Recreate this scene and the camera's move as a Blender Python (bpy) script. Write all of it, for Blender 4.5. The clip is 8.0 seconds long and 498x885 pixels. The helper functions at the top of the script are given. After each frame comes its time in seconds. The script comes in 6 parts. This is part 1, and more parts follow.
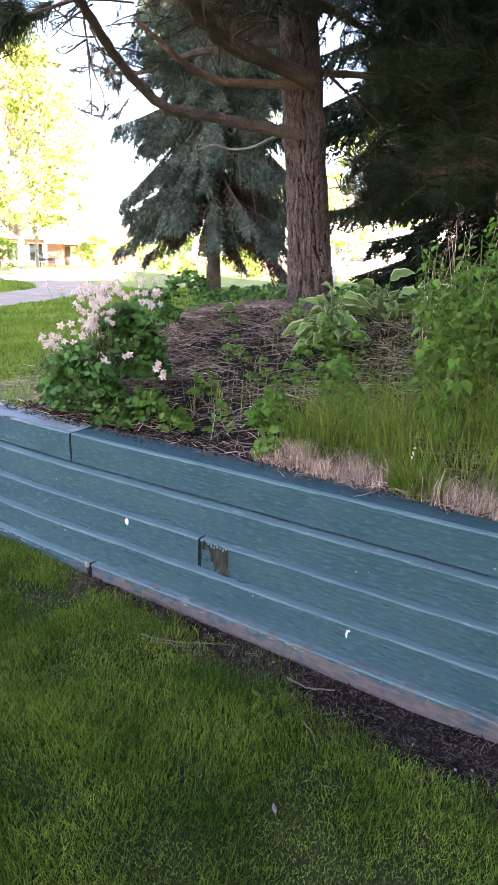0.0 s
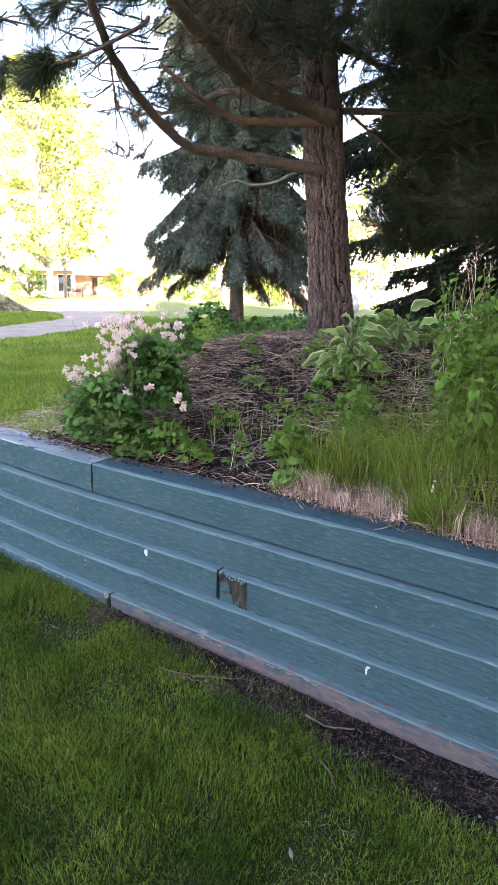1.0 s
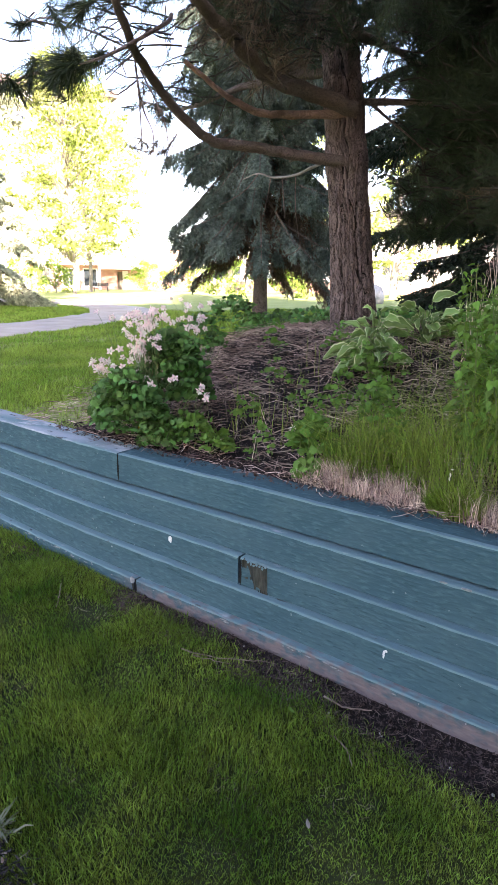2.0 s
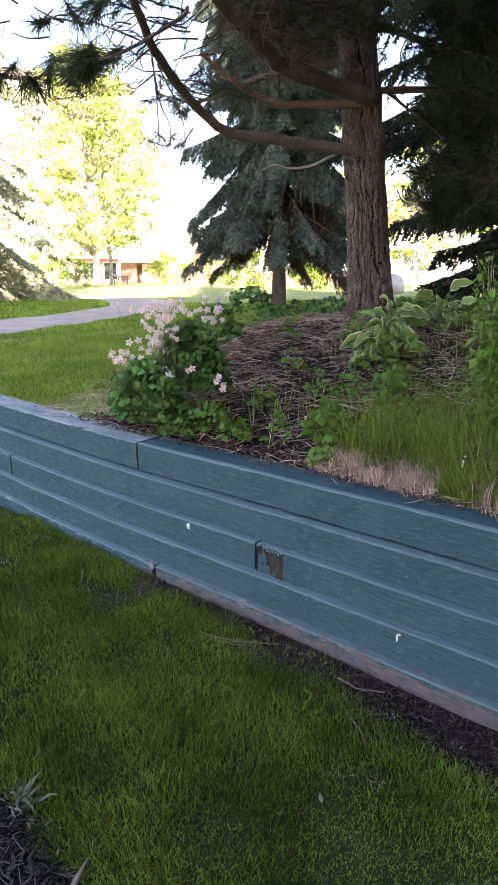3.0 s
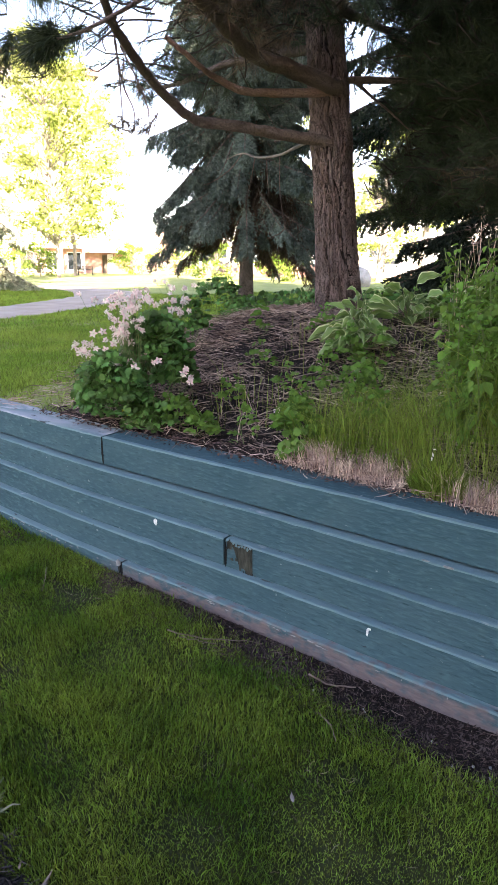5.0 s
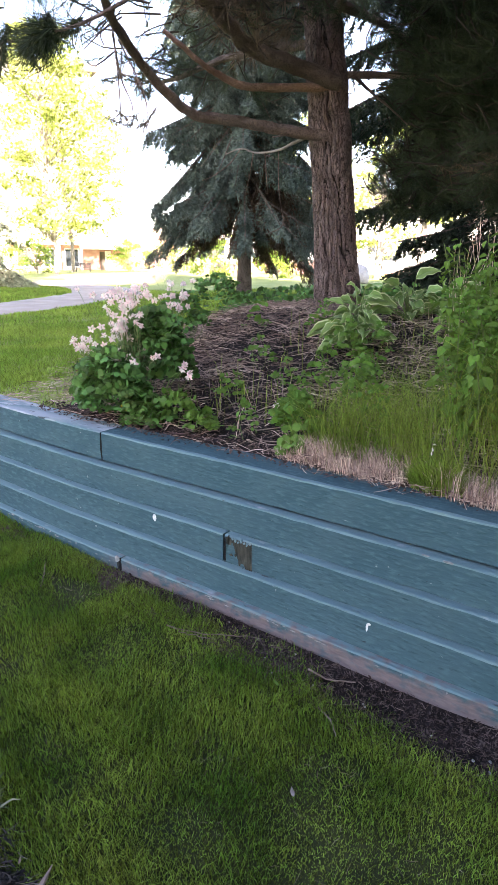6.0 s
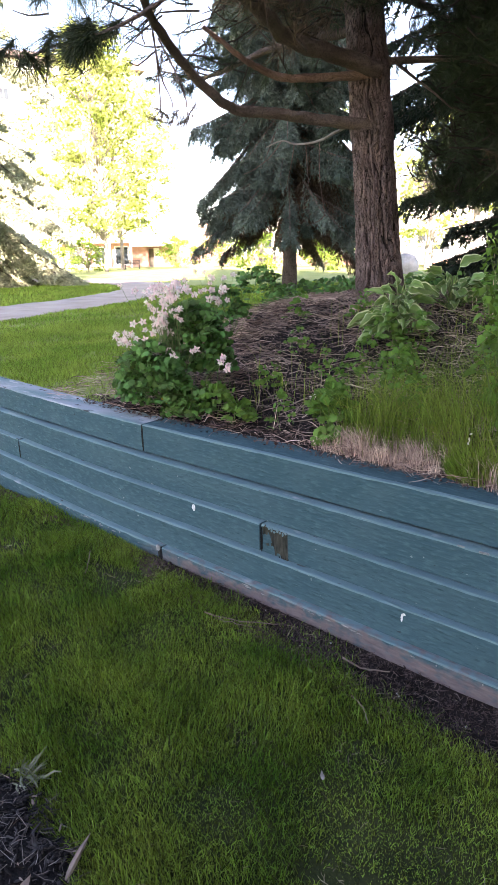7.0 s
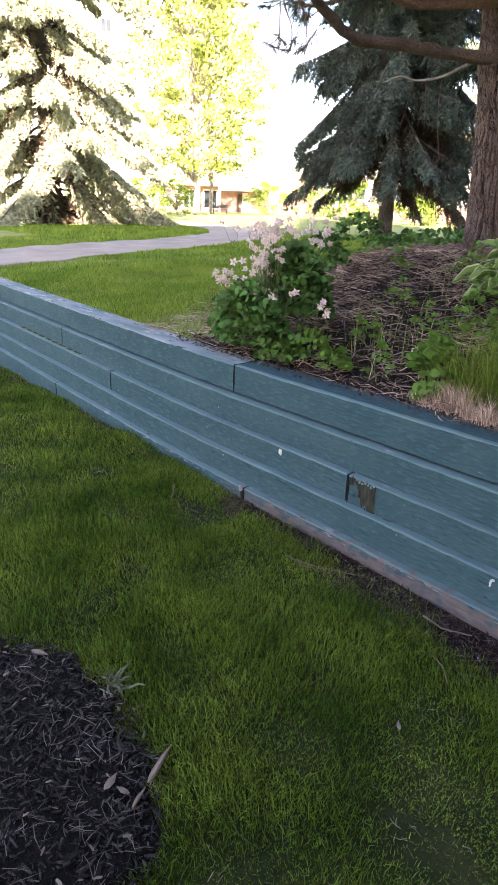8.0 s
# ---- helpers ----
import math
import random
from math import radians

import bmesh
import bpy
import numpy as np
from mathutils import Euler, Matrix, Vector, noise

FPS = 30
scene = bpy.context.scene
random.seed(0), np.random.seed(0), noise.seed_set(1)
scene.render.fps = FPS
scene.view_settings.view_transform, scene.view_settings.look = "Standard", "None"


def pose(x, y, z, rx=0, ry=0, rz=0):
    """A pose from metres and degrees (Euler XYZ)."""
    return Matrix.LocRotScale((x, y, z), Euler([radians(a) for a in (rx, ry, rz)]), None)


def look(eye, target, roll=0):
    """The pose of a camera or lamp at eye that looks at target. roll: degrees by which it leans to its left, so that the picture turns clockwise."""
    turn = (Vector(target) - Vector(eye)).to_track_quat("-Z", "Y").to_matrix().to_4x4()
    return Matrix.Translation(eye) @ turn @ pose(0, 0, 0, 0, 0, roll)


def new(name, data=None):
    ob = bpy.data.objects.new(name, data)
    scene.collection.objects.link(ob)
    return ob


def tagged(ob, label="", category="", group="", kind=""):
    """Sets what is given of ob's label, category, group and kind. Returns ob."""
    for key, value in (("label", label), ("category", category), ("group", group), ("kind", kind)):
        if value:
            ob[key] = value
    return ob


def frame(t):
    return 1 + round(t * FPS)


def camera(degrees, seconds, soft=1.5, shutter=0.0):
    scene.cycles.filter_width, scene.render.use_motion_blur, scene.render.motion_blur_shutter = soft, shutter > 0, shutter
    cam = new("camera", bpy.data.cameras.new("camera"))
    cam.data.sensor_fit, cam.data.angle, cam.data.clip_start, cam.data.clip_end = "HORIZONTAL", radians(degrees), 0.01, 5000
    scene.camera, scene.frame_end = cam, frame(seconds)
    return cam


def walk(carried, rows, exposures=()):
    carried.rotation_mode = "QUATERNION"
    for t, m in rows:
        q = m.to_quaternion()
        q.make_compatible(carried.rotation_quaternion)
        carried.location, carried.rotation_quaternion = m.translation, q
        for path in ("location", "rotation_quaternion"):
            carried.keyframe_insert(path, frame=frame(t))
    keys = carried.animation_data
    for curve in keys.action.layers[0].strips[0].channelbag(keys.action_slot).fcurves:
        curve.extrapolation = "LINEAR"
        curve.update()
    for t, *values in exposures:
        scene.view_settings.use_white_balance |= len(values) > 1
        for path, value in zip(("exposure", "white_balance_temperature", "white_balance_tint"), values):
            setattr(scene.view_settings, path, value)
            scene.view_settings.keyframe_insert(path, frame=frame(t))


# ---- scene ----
cam = camera(45.0, 8.0, 0.8)
EXPOSURES = [(0.0, 3.79, 7010, 25.5), (2.0, 3.58, 7010, 25.5), (3.5, 3.27, 7160, 25.5), (4.5, 3.34, 7260, 25.5), (6.0, 3.74, 7010, 25.5), (7.0, 3.51, 7110, 25.5), (8.0, 3.37, 7360, 25.5)]
PATH = [
    (0, (2.078, -1.822, 1.336), (1.078, -0.189, 0.759), 1.7),
    (0.5, (2.083, -1.804, 1.35), (1.047, -0.18, 0.813), 1.1),
    (1, (2.092, -1.814, 1.357), (1.013, -0.204, 0.864), 1.2),
    (1.5, (2.114, -1.834, 1.361), (1.022, -0.231, 0.871), 0.6),
    (2, (2.137, -1.856, 1.359), (0.996, -0.297, 0.842), 0.6),
    (3.5, (2.189, -1.888, 1.35), (0.995, -0.385, 0.789), -0.5),
    (4, (2.175, -1.866, 1.338), (1.02, -0.349, 0.736), -0.5),
    (4.5, (2.16, -1.849, 1.349), (1.048, -0.285, 0.786), 0.2),
    (6, (2.145, -1.85, 1.34), (1.052, -0.277, 0.765), 0.5),
    (6.5, (2.175, -1.837, 1.321), (1.056, -0.306, 0.684), -0.6),
    (7, (2.203, -1.845, 1.336), (0.986, -0.374, 0.743), -1.1),
    (7.5, (2.17, -1.849, 1.316), (0.916, -0.443, 0.644), 0.9),
    (8, (2.123, -1.901, 1.288), (0.775, -0.621, 0.55), 1.9),
]
walk(cam, [(t, look(eye, target, roll)) for t, eye, target, roll in PATH], EXPOSURES)

# ---------------------------------------------------------------- world, sun, exposure
SUN_EL, SUN_DIR = radians(27), Vector((0.70, -0.71, 0.0)).normalized()  # the side the sun stands on
world = bpy.data.worlds.new("world")
scene.world = world
world.use_nodes = True
_wn, _wl = world.node_tree.nodes, world.node_tree.links
sky = _wn.new("ShaderNodeTexSky")
sky.sky_type, sky.sun_disc = "NISHITA", False
sky.sun_elevation, sky.sun_rotation = SUN_EL, math.atan2(SUN_DIR.x, SUN_DIR.y)
_wl.new(sky.outputs["Color"], _wn["Background"].inputs["Color"])
_wn["Background"].inputs["Strength"].default_value = 0.080
sun = new("sun", bpy.data.lights.new("sun", "SUN"))
sun.data.energy, sun.data.angle, sun.data.color = 5.0, radians(0.6), (1.0, 0.93, 0.80)
sun.matrix_world = look(SUN_DIR * 60 + Vector((0, 0, 60 * math.tan(SUN_EL))), (0, 0, 0))

# ---------------------------------------------------------------- materials


def mat(name, a, b, scale=8.0, rough=0.8, bump=0.0, bump_scale=60.0, fine=0.25, spread=0.0, stretch=(1, 1, 1),
        trans=0.0, metal=0.0, dist=0.01, spec=0.16, obj_rand=0.0):
    """Two base colours mixed by coarse and fine noise; spread varies the value from piece to piece."""
    m = bpy.data.materials.new(name)
    m.use_nodes = True
    n, l = m.node_tree.nodes, m.node_tree.links
    bs = n["Principled BSDF"]
    tc = n.new("ShaderNodeTexCoord")
    mp = n.new("ShaderNodeMapping")
    mp.inputs["Scale"].default_value = stretch
    l.new(tc.outputs["Object"], mp.inputs["Vector"])
    n1, n2 = n.new("ShaderNodeTexNoise"), n.new("ShaderNodeTexNoise")
    for t, s, d in ((n1, scale, 4), (n2, bump_scale, 5)):
        t.inputs["Scale"].default_value, t.inputs["Detail"].default_value = s, d
        l.new(mp.outputs["Vector"], t.inputs["Vector"])
    mix = n.new("ShaderNodeMix")
    mix.data_type = "RGBA"
    mix.inputs["A"].default_value, mix.inputs["B"].default_value = (*a, 1), (*b, 1)
    add = n.new("ShaderNodeMath")
    add.operation = "MULTIPLY_ADD"
    add.inputs[1].default_value = fine
    l.new(n2.outputs["Fac"], add.inputs[0])
    ramp = n.new("ShaderNodeMapRange")
    ramp.inputs["From Min"].default_value, ramp.inputs["From Max"].default_value = 0.32, 0.68
    l.new(n1.outputs["Fac"], ramp.inputs["Value"])
    sub = n.new("ShaderNodeMath")
    sub.operation = "ADD"
    sub.inputs[1].default_value = -0.5 * fine
    l.new(ramp.outputs["Result"], sub.inputs[0])
    l.new(sub.outputs["Value"], add.inputs[2])
    l.new(add.outputs["Value"], mix.inputs["Factor"])
    col = mix.outputs["Result"]
    if spread or obj_rand:
        hsv = n.new("ShaderNodeHueSaturation")
        src = n.new("ShaderNodeNewGeometry").outputs["Random Per Island"] if spread else n.new("ShaderNodeObjectInfo").outputs["Random"]
        amount = spread or obj_rand
        mr = n.new("ShaderNodeMapRange")
        mr.inputs["To Min"].default_value, mr.inputs["To Max"].default_value = 1 - amount, 1 + amount
        l.new(src, mr.inputs["Value"])
        l.new(mr.outputs["Result"], hsv.inputs["Value"])
        mh = n.new("ShaderNodeMapRange")
        mh.inputs["To Min"].default_value, mh.inputs["To Max"].default_value = 0.5 - 0.03 * amount, 0.5 + 0.03 * amount
        l.new(src, mh.inputs["Value"])
        l.new(mh.outputs["Result"], hsv.inputs["Hue"])
        l.new(col, hsv.inputs["Color"])
        col = hsv.outputs["Color"]
    l.new(col, bs.inputs["Base Color"])
    bs.inputs["Roughness"].default_value, bs.inputs["Metallic"].default_value = rough, metal
    bs.inputs["Specular IOR Level"].default_value = spec
    if bump:
        bp = n.new("ShaderNodeBump")
        bp.inputs["Strength"].default_value, bp.inputs["Distance"].default_value = bump, dist
        l.new(n2.outputs["Fac"], bp.inputs["Height"])
        l.new(bp.outputs["Normal"], bs.inputs["Normal"])
    if trans:
        tr = n.new("ShaderNodeBsdfTranslucent")
        l.new(col, tr.inputs["Color"])
        ms = n.new("ShaderNodeMixShader")
        ms.inputs["Fac"].default_value = trans
        l.new(bs.outputs["BSDF"], ms.inputs[1])
        l.new(tr.outputs["BSDF"], ms.inputs[2])
        l.new(ms.outputs["Shader"], n["Material Output"].inputs["Surface"])
    return m


def paint_mat(name, dirt=0.0, sky_pale_wear=0.0, bleached=0.0):
    """Weathered blue-green paint on sawn timber: grain along x, flakes, soil splash; worn upward faces also paled by
    painted sky light.
    """
    m = bpy.data.materials.new(name)
    m.use_nodes = True
    n, l = m.node_tree.nodes, m.node_tree.links
    bs = n["Principled BSDF"]
    tc = n.new("ShaderNodeTexCoord")

    def noise(scale, stretch, detail=5, off=0.0):
        mp, t = n.new("ShaderNodeMapping"), n.new("ShaderNodeTexNoise")
        mp.inputs["Scale"].default_value, mp.inputs["Location"].default_value = stretch, (off, off, off)
        l.new(tc.outputs["Object"], mp.inputs["Vector"])
        l.new(mp.outputs["Vector"], t.inputs["Vector"])
        t.inputs["Scale"].default_value, t.inputs["Detail"].default_value = scale, detail
        return t.outputs["Fac"]

    def mixc(fac, a, b):
        x = n.new("ShaderNodeMix")
        x.data_type = "RGBA"
        for s, v in (("A", a), ("B", b)):
            if isinstance(v, tuple):
                x.inputs[s].default_value = (*v, 1)
            else:
                l.new(v, x.inputs[s])
        l.new(fac, x.inputs["Factor"])
        return x.outputs["Result"]

    def rng(v, lo, hi):
        r = n.new("ShaderNodeMapRange")
        r.inputs["From Min"].default_value, r.inputs["From Max"].default_value = lo, hi
        l.new(v, r.inputs["Value"])
        return r.outputs["Result"]

    grain = noise(80, (0.28, 1, 1.0), 7)
    col = mixc(rng(noise(1.7, (0.6, 1, 1)), 0.3, 0.7), (0.028, 0.072, 0.088), (0.042, 0.094, 0.110))
    col = mixc(rng(noise(9, (0.5, 1, 1), 6, 15.0), 0.42, 0.75), col, (0.052, 0.104, 0.118))
    col = mixc(rng(grain, 0.50, 0.68), col, (0.060, 0.121, 0.137))
    col = mixc(rng(noise(85, (0.26, 1, 1.2), 6, 9.0), 0.59, 0.72), col, (0.022, 0.060, 0.070))
    col = mixc(rng(noise(55, (0.5, 1, 1), 4, 3.0), 0.70, 0.75), col, (0.026, 0.046, 0.055))
    col = mixc(rng(noise(48, (0.7, 1, 1), 4, 31.0), 0.715, 0.745), col, (0.20, 0.24, 0.24))
    if sky_pale_wear:
        # Even paling imitates sky light on ledges; the next two lines are wear.
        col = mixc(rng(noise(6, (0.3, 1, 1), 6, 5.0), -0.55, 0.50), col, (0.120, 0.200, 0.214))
        col = mixc(rng(noise(16, (0.35, 1, 1), 8, 7.0), 0.74 - 0.14 * sky_pale_wear, 0.78), col, (0.34, 0.37, 0.37))
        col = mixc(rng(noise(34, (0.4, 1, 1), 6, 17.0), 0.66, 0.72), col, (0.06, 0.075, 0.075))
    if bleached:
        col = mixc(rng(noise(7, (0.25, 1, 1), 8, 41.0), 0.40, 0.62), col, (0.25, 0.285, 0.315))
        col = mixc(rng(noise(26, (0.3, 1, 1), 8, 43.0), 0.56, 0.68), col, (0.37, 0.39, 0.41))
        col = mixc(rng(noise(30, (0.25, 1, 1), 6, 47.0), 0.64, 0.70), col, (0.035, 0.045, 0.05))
    if dirt:
        sp = n.new("ShaderNodeSeparateXYZ")
        l.new(tc.outputs["Object"], sp.inputs["Vector"])
        h = n.new("ShaderNodeMath")
        h.operation = "MULTIPLY_ADD"
        h.inputs[1].default_value = 0.26
        l.new(noise(30, (0.7, 1, 1), 10, 11.0), h.inputs[0])
        l.new(sp.outputs["Z"], h.inputs[2])
        f = n.new("ShaderNodeMapRange")
        f.inputs["From Min"].default_value, f.inputs["From Max"].default_value = 0.178, 0.108
        l.new(h.outputs["Value"], f.inputs["Value"])
        along = n.new("ShaderNodeMath")
        along.operation = "MULTIPLY"
        l.new(f.outputs["Result"], along.inputs[0])
        l.new(rng(sp.outputs["X"], 0.05, 0.45), along.inputs[1])
        col = mixc(along.outputs["Value"], col, mixc(grain, (0.098, 0.078, 0.078), (0.215, 0.172, 0.168)))
    l.new(col, bs.inputs["Base Color"])
    bs.inputs["Roughness"].default_value, bs.inputs["Specular IOR Level"].default_value = 0.75, 0.18
    bp = n.new("ShaderNodeBump")
    bp.inputs["Strength"].default_value, bp.inputs["Distance"].default_value = 1.0, 0.007
    l.new(grain, bp.inputs["Height"])
    l.new(bp.outputs["Normal"], bs.inputs["Normal"])
    return m


def bark_mat(name, a, b, dark, scale=(1, 1, 0.16), vs=30):
    """Furrowed bark: plates parted by wandering dark cracks, stretched along z, with scaly fine relief."""
    m = bpy.data.materials.new(name)
    m.use_nodes = True
    n, l = m.node_tree.nodes, m.node_tree.links
    bs = n["Principled BSDF"]
    tc, mp = n.new("ShaderNodeTexCoord"), n.new("ShaderNodeMapping")
    mp.inputs["Scale"].default_value = scale
    l.new(tc.outputs["Object"], mp.inputs["Vector"])
    furrow, fine, tone = n.new("ShaderNodeTexNoise"), n.new("ShaderNodeTexNoise"), n.new("ShaderNodeTexNoise")
    for t, s, d, twist in ((furrow, vs, 3.5, 1.0), (fine, 110, 6, 0.4), (tone, 6, 3, 0.0)):
        t.inputs["Scale"].default_value, t.inputs["Detail"].default_value, t.inputs["Distortion"].default_value = s, d, twist
    l.new(mp.outputs["Vector"], furrow.inputs["Vector"])
    l.new(tc.outputs["Object"], fine.inputs["Vector"])
    l.new(tc.outputs["Object"], tone.inputs["Vector"])
    c1, c2 = n.new("ShaderNodeMix"), n.new("ShaderNodeMix")
    c1.data_type = c2.data_type = "RGBA"
    c1.inputs["A"].default_value, c1.inputs["B"].default_value = (*a, 1), (*b, 1)
    sm = n.new("ShaderNodeMath")
    sm.operation = "MULTIPLY_ADD"
    sm.inputs[1].default_value = 0.9
    l.new(fine.outputs["Fac"], sm.inputs[0])
    tn = n.new("ShaderNodeMapRange")
    tn.inputs["From Min"].default_value, tn.inputs["From Max"].default_value = 0.35, 0.65
    tn.inputs["To Min"].default_value, tn.inputs["To Max"].default_value = -0.3, 0.3
    l.new(tone.outputs["Fac"], tn.inputs["Value"])
    l.new(tn.outputs["Result"], sm.inputs[2])
    l.new(sm.outputs["Value"], c1.inputs["Factor"])
    r = n.new("ShaderNodeMapRange")
    r.inputs["From Min"].default_value, r.inputs["From Max"].default_value = 0.0, 0.044
    gap, dist = n.new("ShaderNodeMath"), n.new("ShaderNodeMath")
    gap.operation, dist.operation = "SUBTRACT", "ABSOLUTE"
    gap.inputs[1].default_value = 0.5
    l.new(furrow.outputs["Fac"], gap.inputs[0])
    l.new(gap.outputs["Value"], dist.inputs[0])
    l.new(dist.outputs["Value"], r.inputs["Value"])
    c2.inputs["A"].default_value = (*dark, 1)
    l.new(c1.outputs["Result"], c2.inputs["B"])
    l.new(r.outputs["Result"], c2.inputs["Factor"])
    l.new(c2.outputs["Result"], bs.inputs["Base Color"])
    bs.inputs["Roughness"].default_value, bs.inputs["Specular IOR Level"].default_value = 0.9, 0.2
    h = n.new("ShaderNodeMath")
    h.operation = "MULTIPLY_ADD"
    h.inputs[1].default_value = 0.5
    l.new(fine.outputs["Fac"], h.inputs[0])
    l.new(r.outputs["Result"], h.inputs[2])
    bp = n.new("ShaderNodeBump")
    bp.inputs["Strength"].default_value, bp.inputs["Distance"].default_value = 1.0, 0.014
    l.new(h.outputs["Value"], bp.inputs["Height"])
    l.new(bp.outputs["Normal"], bs.inputs["Normal"])
    return m


M_PAINT = paint_mat("blue_green_paint", 0, 0.0)
M_PAINT_TOP = paint_mat("blue_green_paint_worn_skylit", 0, 0.55)
M_PAINT_CAP = paint_mat("blue_green_paint_bleached_skylit", 0, 0.55, 1.0)
M_PAINT_BASE = paint_mat("blue_green_paint_muddy", 1.0)
M_PAINT_BASE_TOP = paint_mat("blue_green_paint_muddy_worn_skylit", 1.0, 0.9)
M_BAREWOOD = mat("bare_grey_wood", (0.012, 0.014, 0.012), (0.070, 0.068, 0.052), 38, 0.85, 0.9, 120, 0.7, stretch=(1, 1, 0.25))
M_GAP = mat("dark_wood_gap", (0.006, 0.007, 0.008), (0.015, 0.015, 0.015), 20, 0.95)
M_FLAKE = mat("pale_bare_wood", (0.15, 0.16, 0.16), (0.30, 0.295, 0.285), 60, 0.8, 0.3)
M_WHITE = mat("white_splash", (0.55, 0.55, 0.52), (0.75, 0.75, 0.72), 60, 0.7, 0.3)
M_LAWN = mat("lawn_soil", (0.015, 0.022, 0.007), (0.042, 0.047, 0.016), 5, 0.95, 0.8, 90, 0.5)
# Sun glare on the far turf is put into its base colour.
M_FARLAWN = mat("lawn_far_sun_bright", (0.220, 0.265, 0.080), (0.310, 0.345, 0.135), 1.4, 0.95, 1.0, 60, 0.7, dist=0.03)


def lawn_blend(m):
    """Dark thatch under the long blades by the wall, running into turf coloured sun-bright farther out."""
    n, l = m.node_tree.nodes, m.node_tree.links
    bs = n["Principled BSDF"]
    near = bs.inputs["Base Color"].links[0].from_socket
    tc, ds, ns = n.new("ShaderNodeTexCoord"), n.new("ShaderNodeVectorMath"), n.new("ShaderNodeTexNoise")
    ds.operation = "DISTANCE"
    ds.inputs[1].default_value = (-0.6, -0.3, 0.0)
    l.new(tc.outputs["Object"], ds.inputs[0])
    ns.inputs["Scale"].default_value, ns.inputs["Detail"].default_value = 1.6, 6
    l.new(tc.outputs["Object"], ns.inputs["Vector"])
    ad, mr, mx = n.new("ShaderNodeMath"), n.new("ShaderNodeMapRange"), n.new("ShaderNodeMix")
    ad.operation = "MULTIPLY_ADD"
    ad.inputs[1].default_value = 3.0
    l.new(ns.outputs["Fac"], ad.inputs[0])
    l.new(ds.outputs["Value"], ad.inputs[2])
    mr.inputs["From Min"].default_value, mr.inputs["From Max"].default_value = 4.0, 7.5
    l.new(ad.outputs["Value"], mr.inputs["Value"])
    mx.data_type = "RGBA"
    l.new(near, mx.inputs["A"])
    # Same turf, paled in colour as if in full sun.
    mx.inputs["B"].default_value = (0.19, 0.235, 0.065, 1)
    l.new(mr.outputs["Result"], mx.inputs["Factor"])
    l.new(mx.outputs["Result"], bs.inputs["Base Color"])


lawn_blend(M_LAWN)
M_SOIL = mat("bed_soil", (0.008, 0.0056, 0.005), (0.026, 0.018, 0.016), 9, 0.95, 1.0, 70, 0.7, dist=0.02)
M_MULCH = mat("bark_mulch_ground", (0.006, 0.005, 0.005), (0.018, 0.015, 0.015), 16, 0.9, 1.0, 90, 0.7, dist=0.02)
M_CHIP = mat("bark_chip", (0.009, 0.007, 0.007), (0.060, 0.053, 0.052), 30, 0.7, 0.5, 120, 0.5, spread=0.95)
M_CHIP_PIECE = mat("bark_chip_piece", (0.014, 0.011, 0.011), (0.056, 0.048, 0.045), 30, 0.85, 0.5, 120, 0.5, obj_rand=0.7)
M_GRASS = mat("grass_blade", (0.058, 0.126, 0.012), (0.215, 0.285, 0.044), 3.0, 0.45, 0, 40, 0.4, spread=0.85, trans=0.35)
# Upper blades: brighter copy of grass_blade, open-sky light put into the colour.
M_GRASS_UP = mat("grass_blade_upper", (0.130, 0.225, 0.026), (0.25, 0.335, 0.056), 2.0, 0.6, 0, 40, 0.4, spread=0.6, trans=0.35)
M_LONGGRASS = mat("long_grass_blade", (0.125, 0.205, 0.026), (0.300, 0.350, 0.075), 4.0, 0.5, 0, 40, 0.4, spread=0.55, trans=0.4)
M_STRAW = mat("straw", (0.40, 0.255, 0.20), (0.74, 0.56, 0.46), 20, 0.8, 0, 40, 0.4, spread=0.6, trans=0.2)
M_LITTER = mat("dead_needle_litter", (0.17, 0.110, 0.090), (0.52, 0.375, 0.320), 5, 0.85, 0, 60, 0.6, spread=0.7)
M_TWIG = mat("dry_twig", (0.13, 0.095, 0.075), (0.26, 0.20, 0.165), 15, 0.85, 0.4, 90, 0.5, spread=0.3)
M_BARK = bark_mat("pine_bark", (0.080, 0.056, 0.050), (0.275, 0.195, 0.172), (0.045, 0.031, 0.027), (1, 1, 0.45), 52)
# Furrow bark, darkened past its own tone with crevice shade in the colour.
M_BARK_FURROW_SHADE = mat("pine_bark_furrow_shade", (0.014, 0.010, 0.009), (0.045, 0.031, 0.027), 30, 0.95, 0.6, 110, 0.6)
M_BRANCH = bark_mat("pine_branch_bark", (0.125, 0.088, 0.072), (0.25, 0.185, 0.158), (0.070, 0.048, 0.040), (1, 1, 1), 90)
M_BRANCH_RED = bark_mat("reddish_branch_bark", (0.24, 0.135, 0.10), (0.38, 0.24, 0.185), (0.16, 0.095, 0.072), (1, 1, 1), 90)
M_DEAD = mat("dead_branch_wood", (0.17, 0.145, 0.13), (0.33, 0.285, 0.25), 20, 0.85, 0.5, 80, 0.5)
M_NEEDLE = mat("pine_needle", (0.023, 0.036, 0.017), (0.058, 0.072, 0.038), 3, 0.5, 0, 40, 0.3, spread=0.45, trans=0.15)
M_TWIG_DARK = mat("dark_pine_twig", (0.030, 0.023, 0.019), (0.065, 0.050, 0.042), 15, 0.9, 0.4, 90, 0.5)
M_NEEDLE_BROWN = mat("dry_pine_needle", (0.085, 0.058, 0.040), (0.16, 0.115, 0.080), 3, 0.6, 0, 40, 0.3, spread=0.4, trans=0.15)
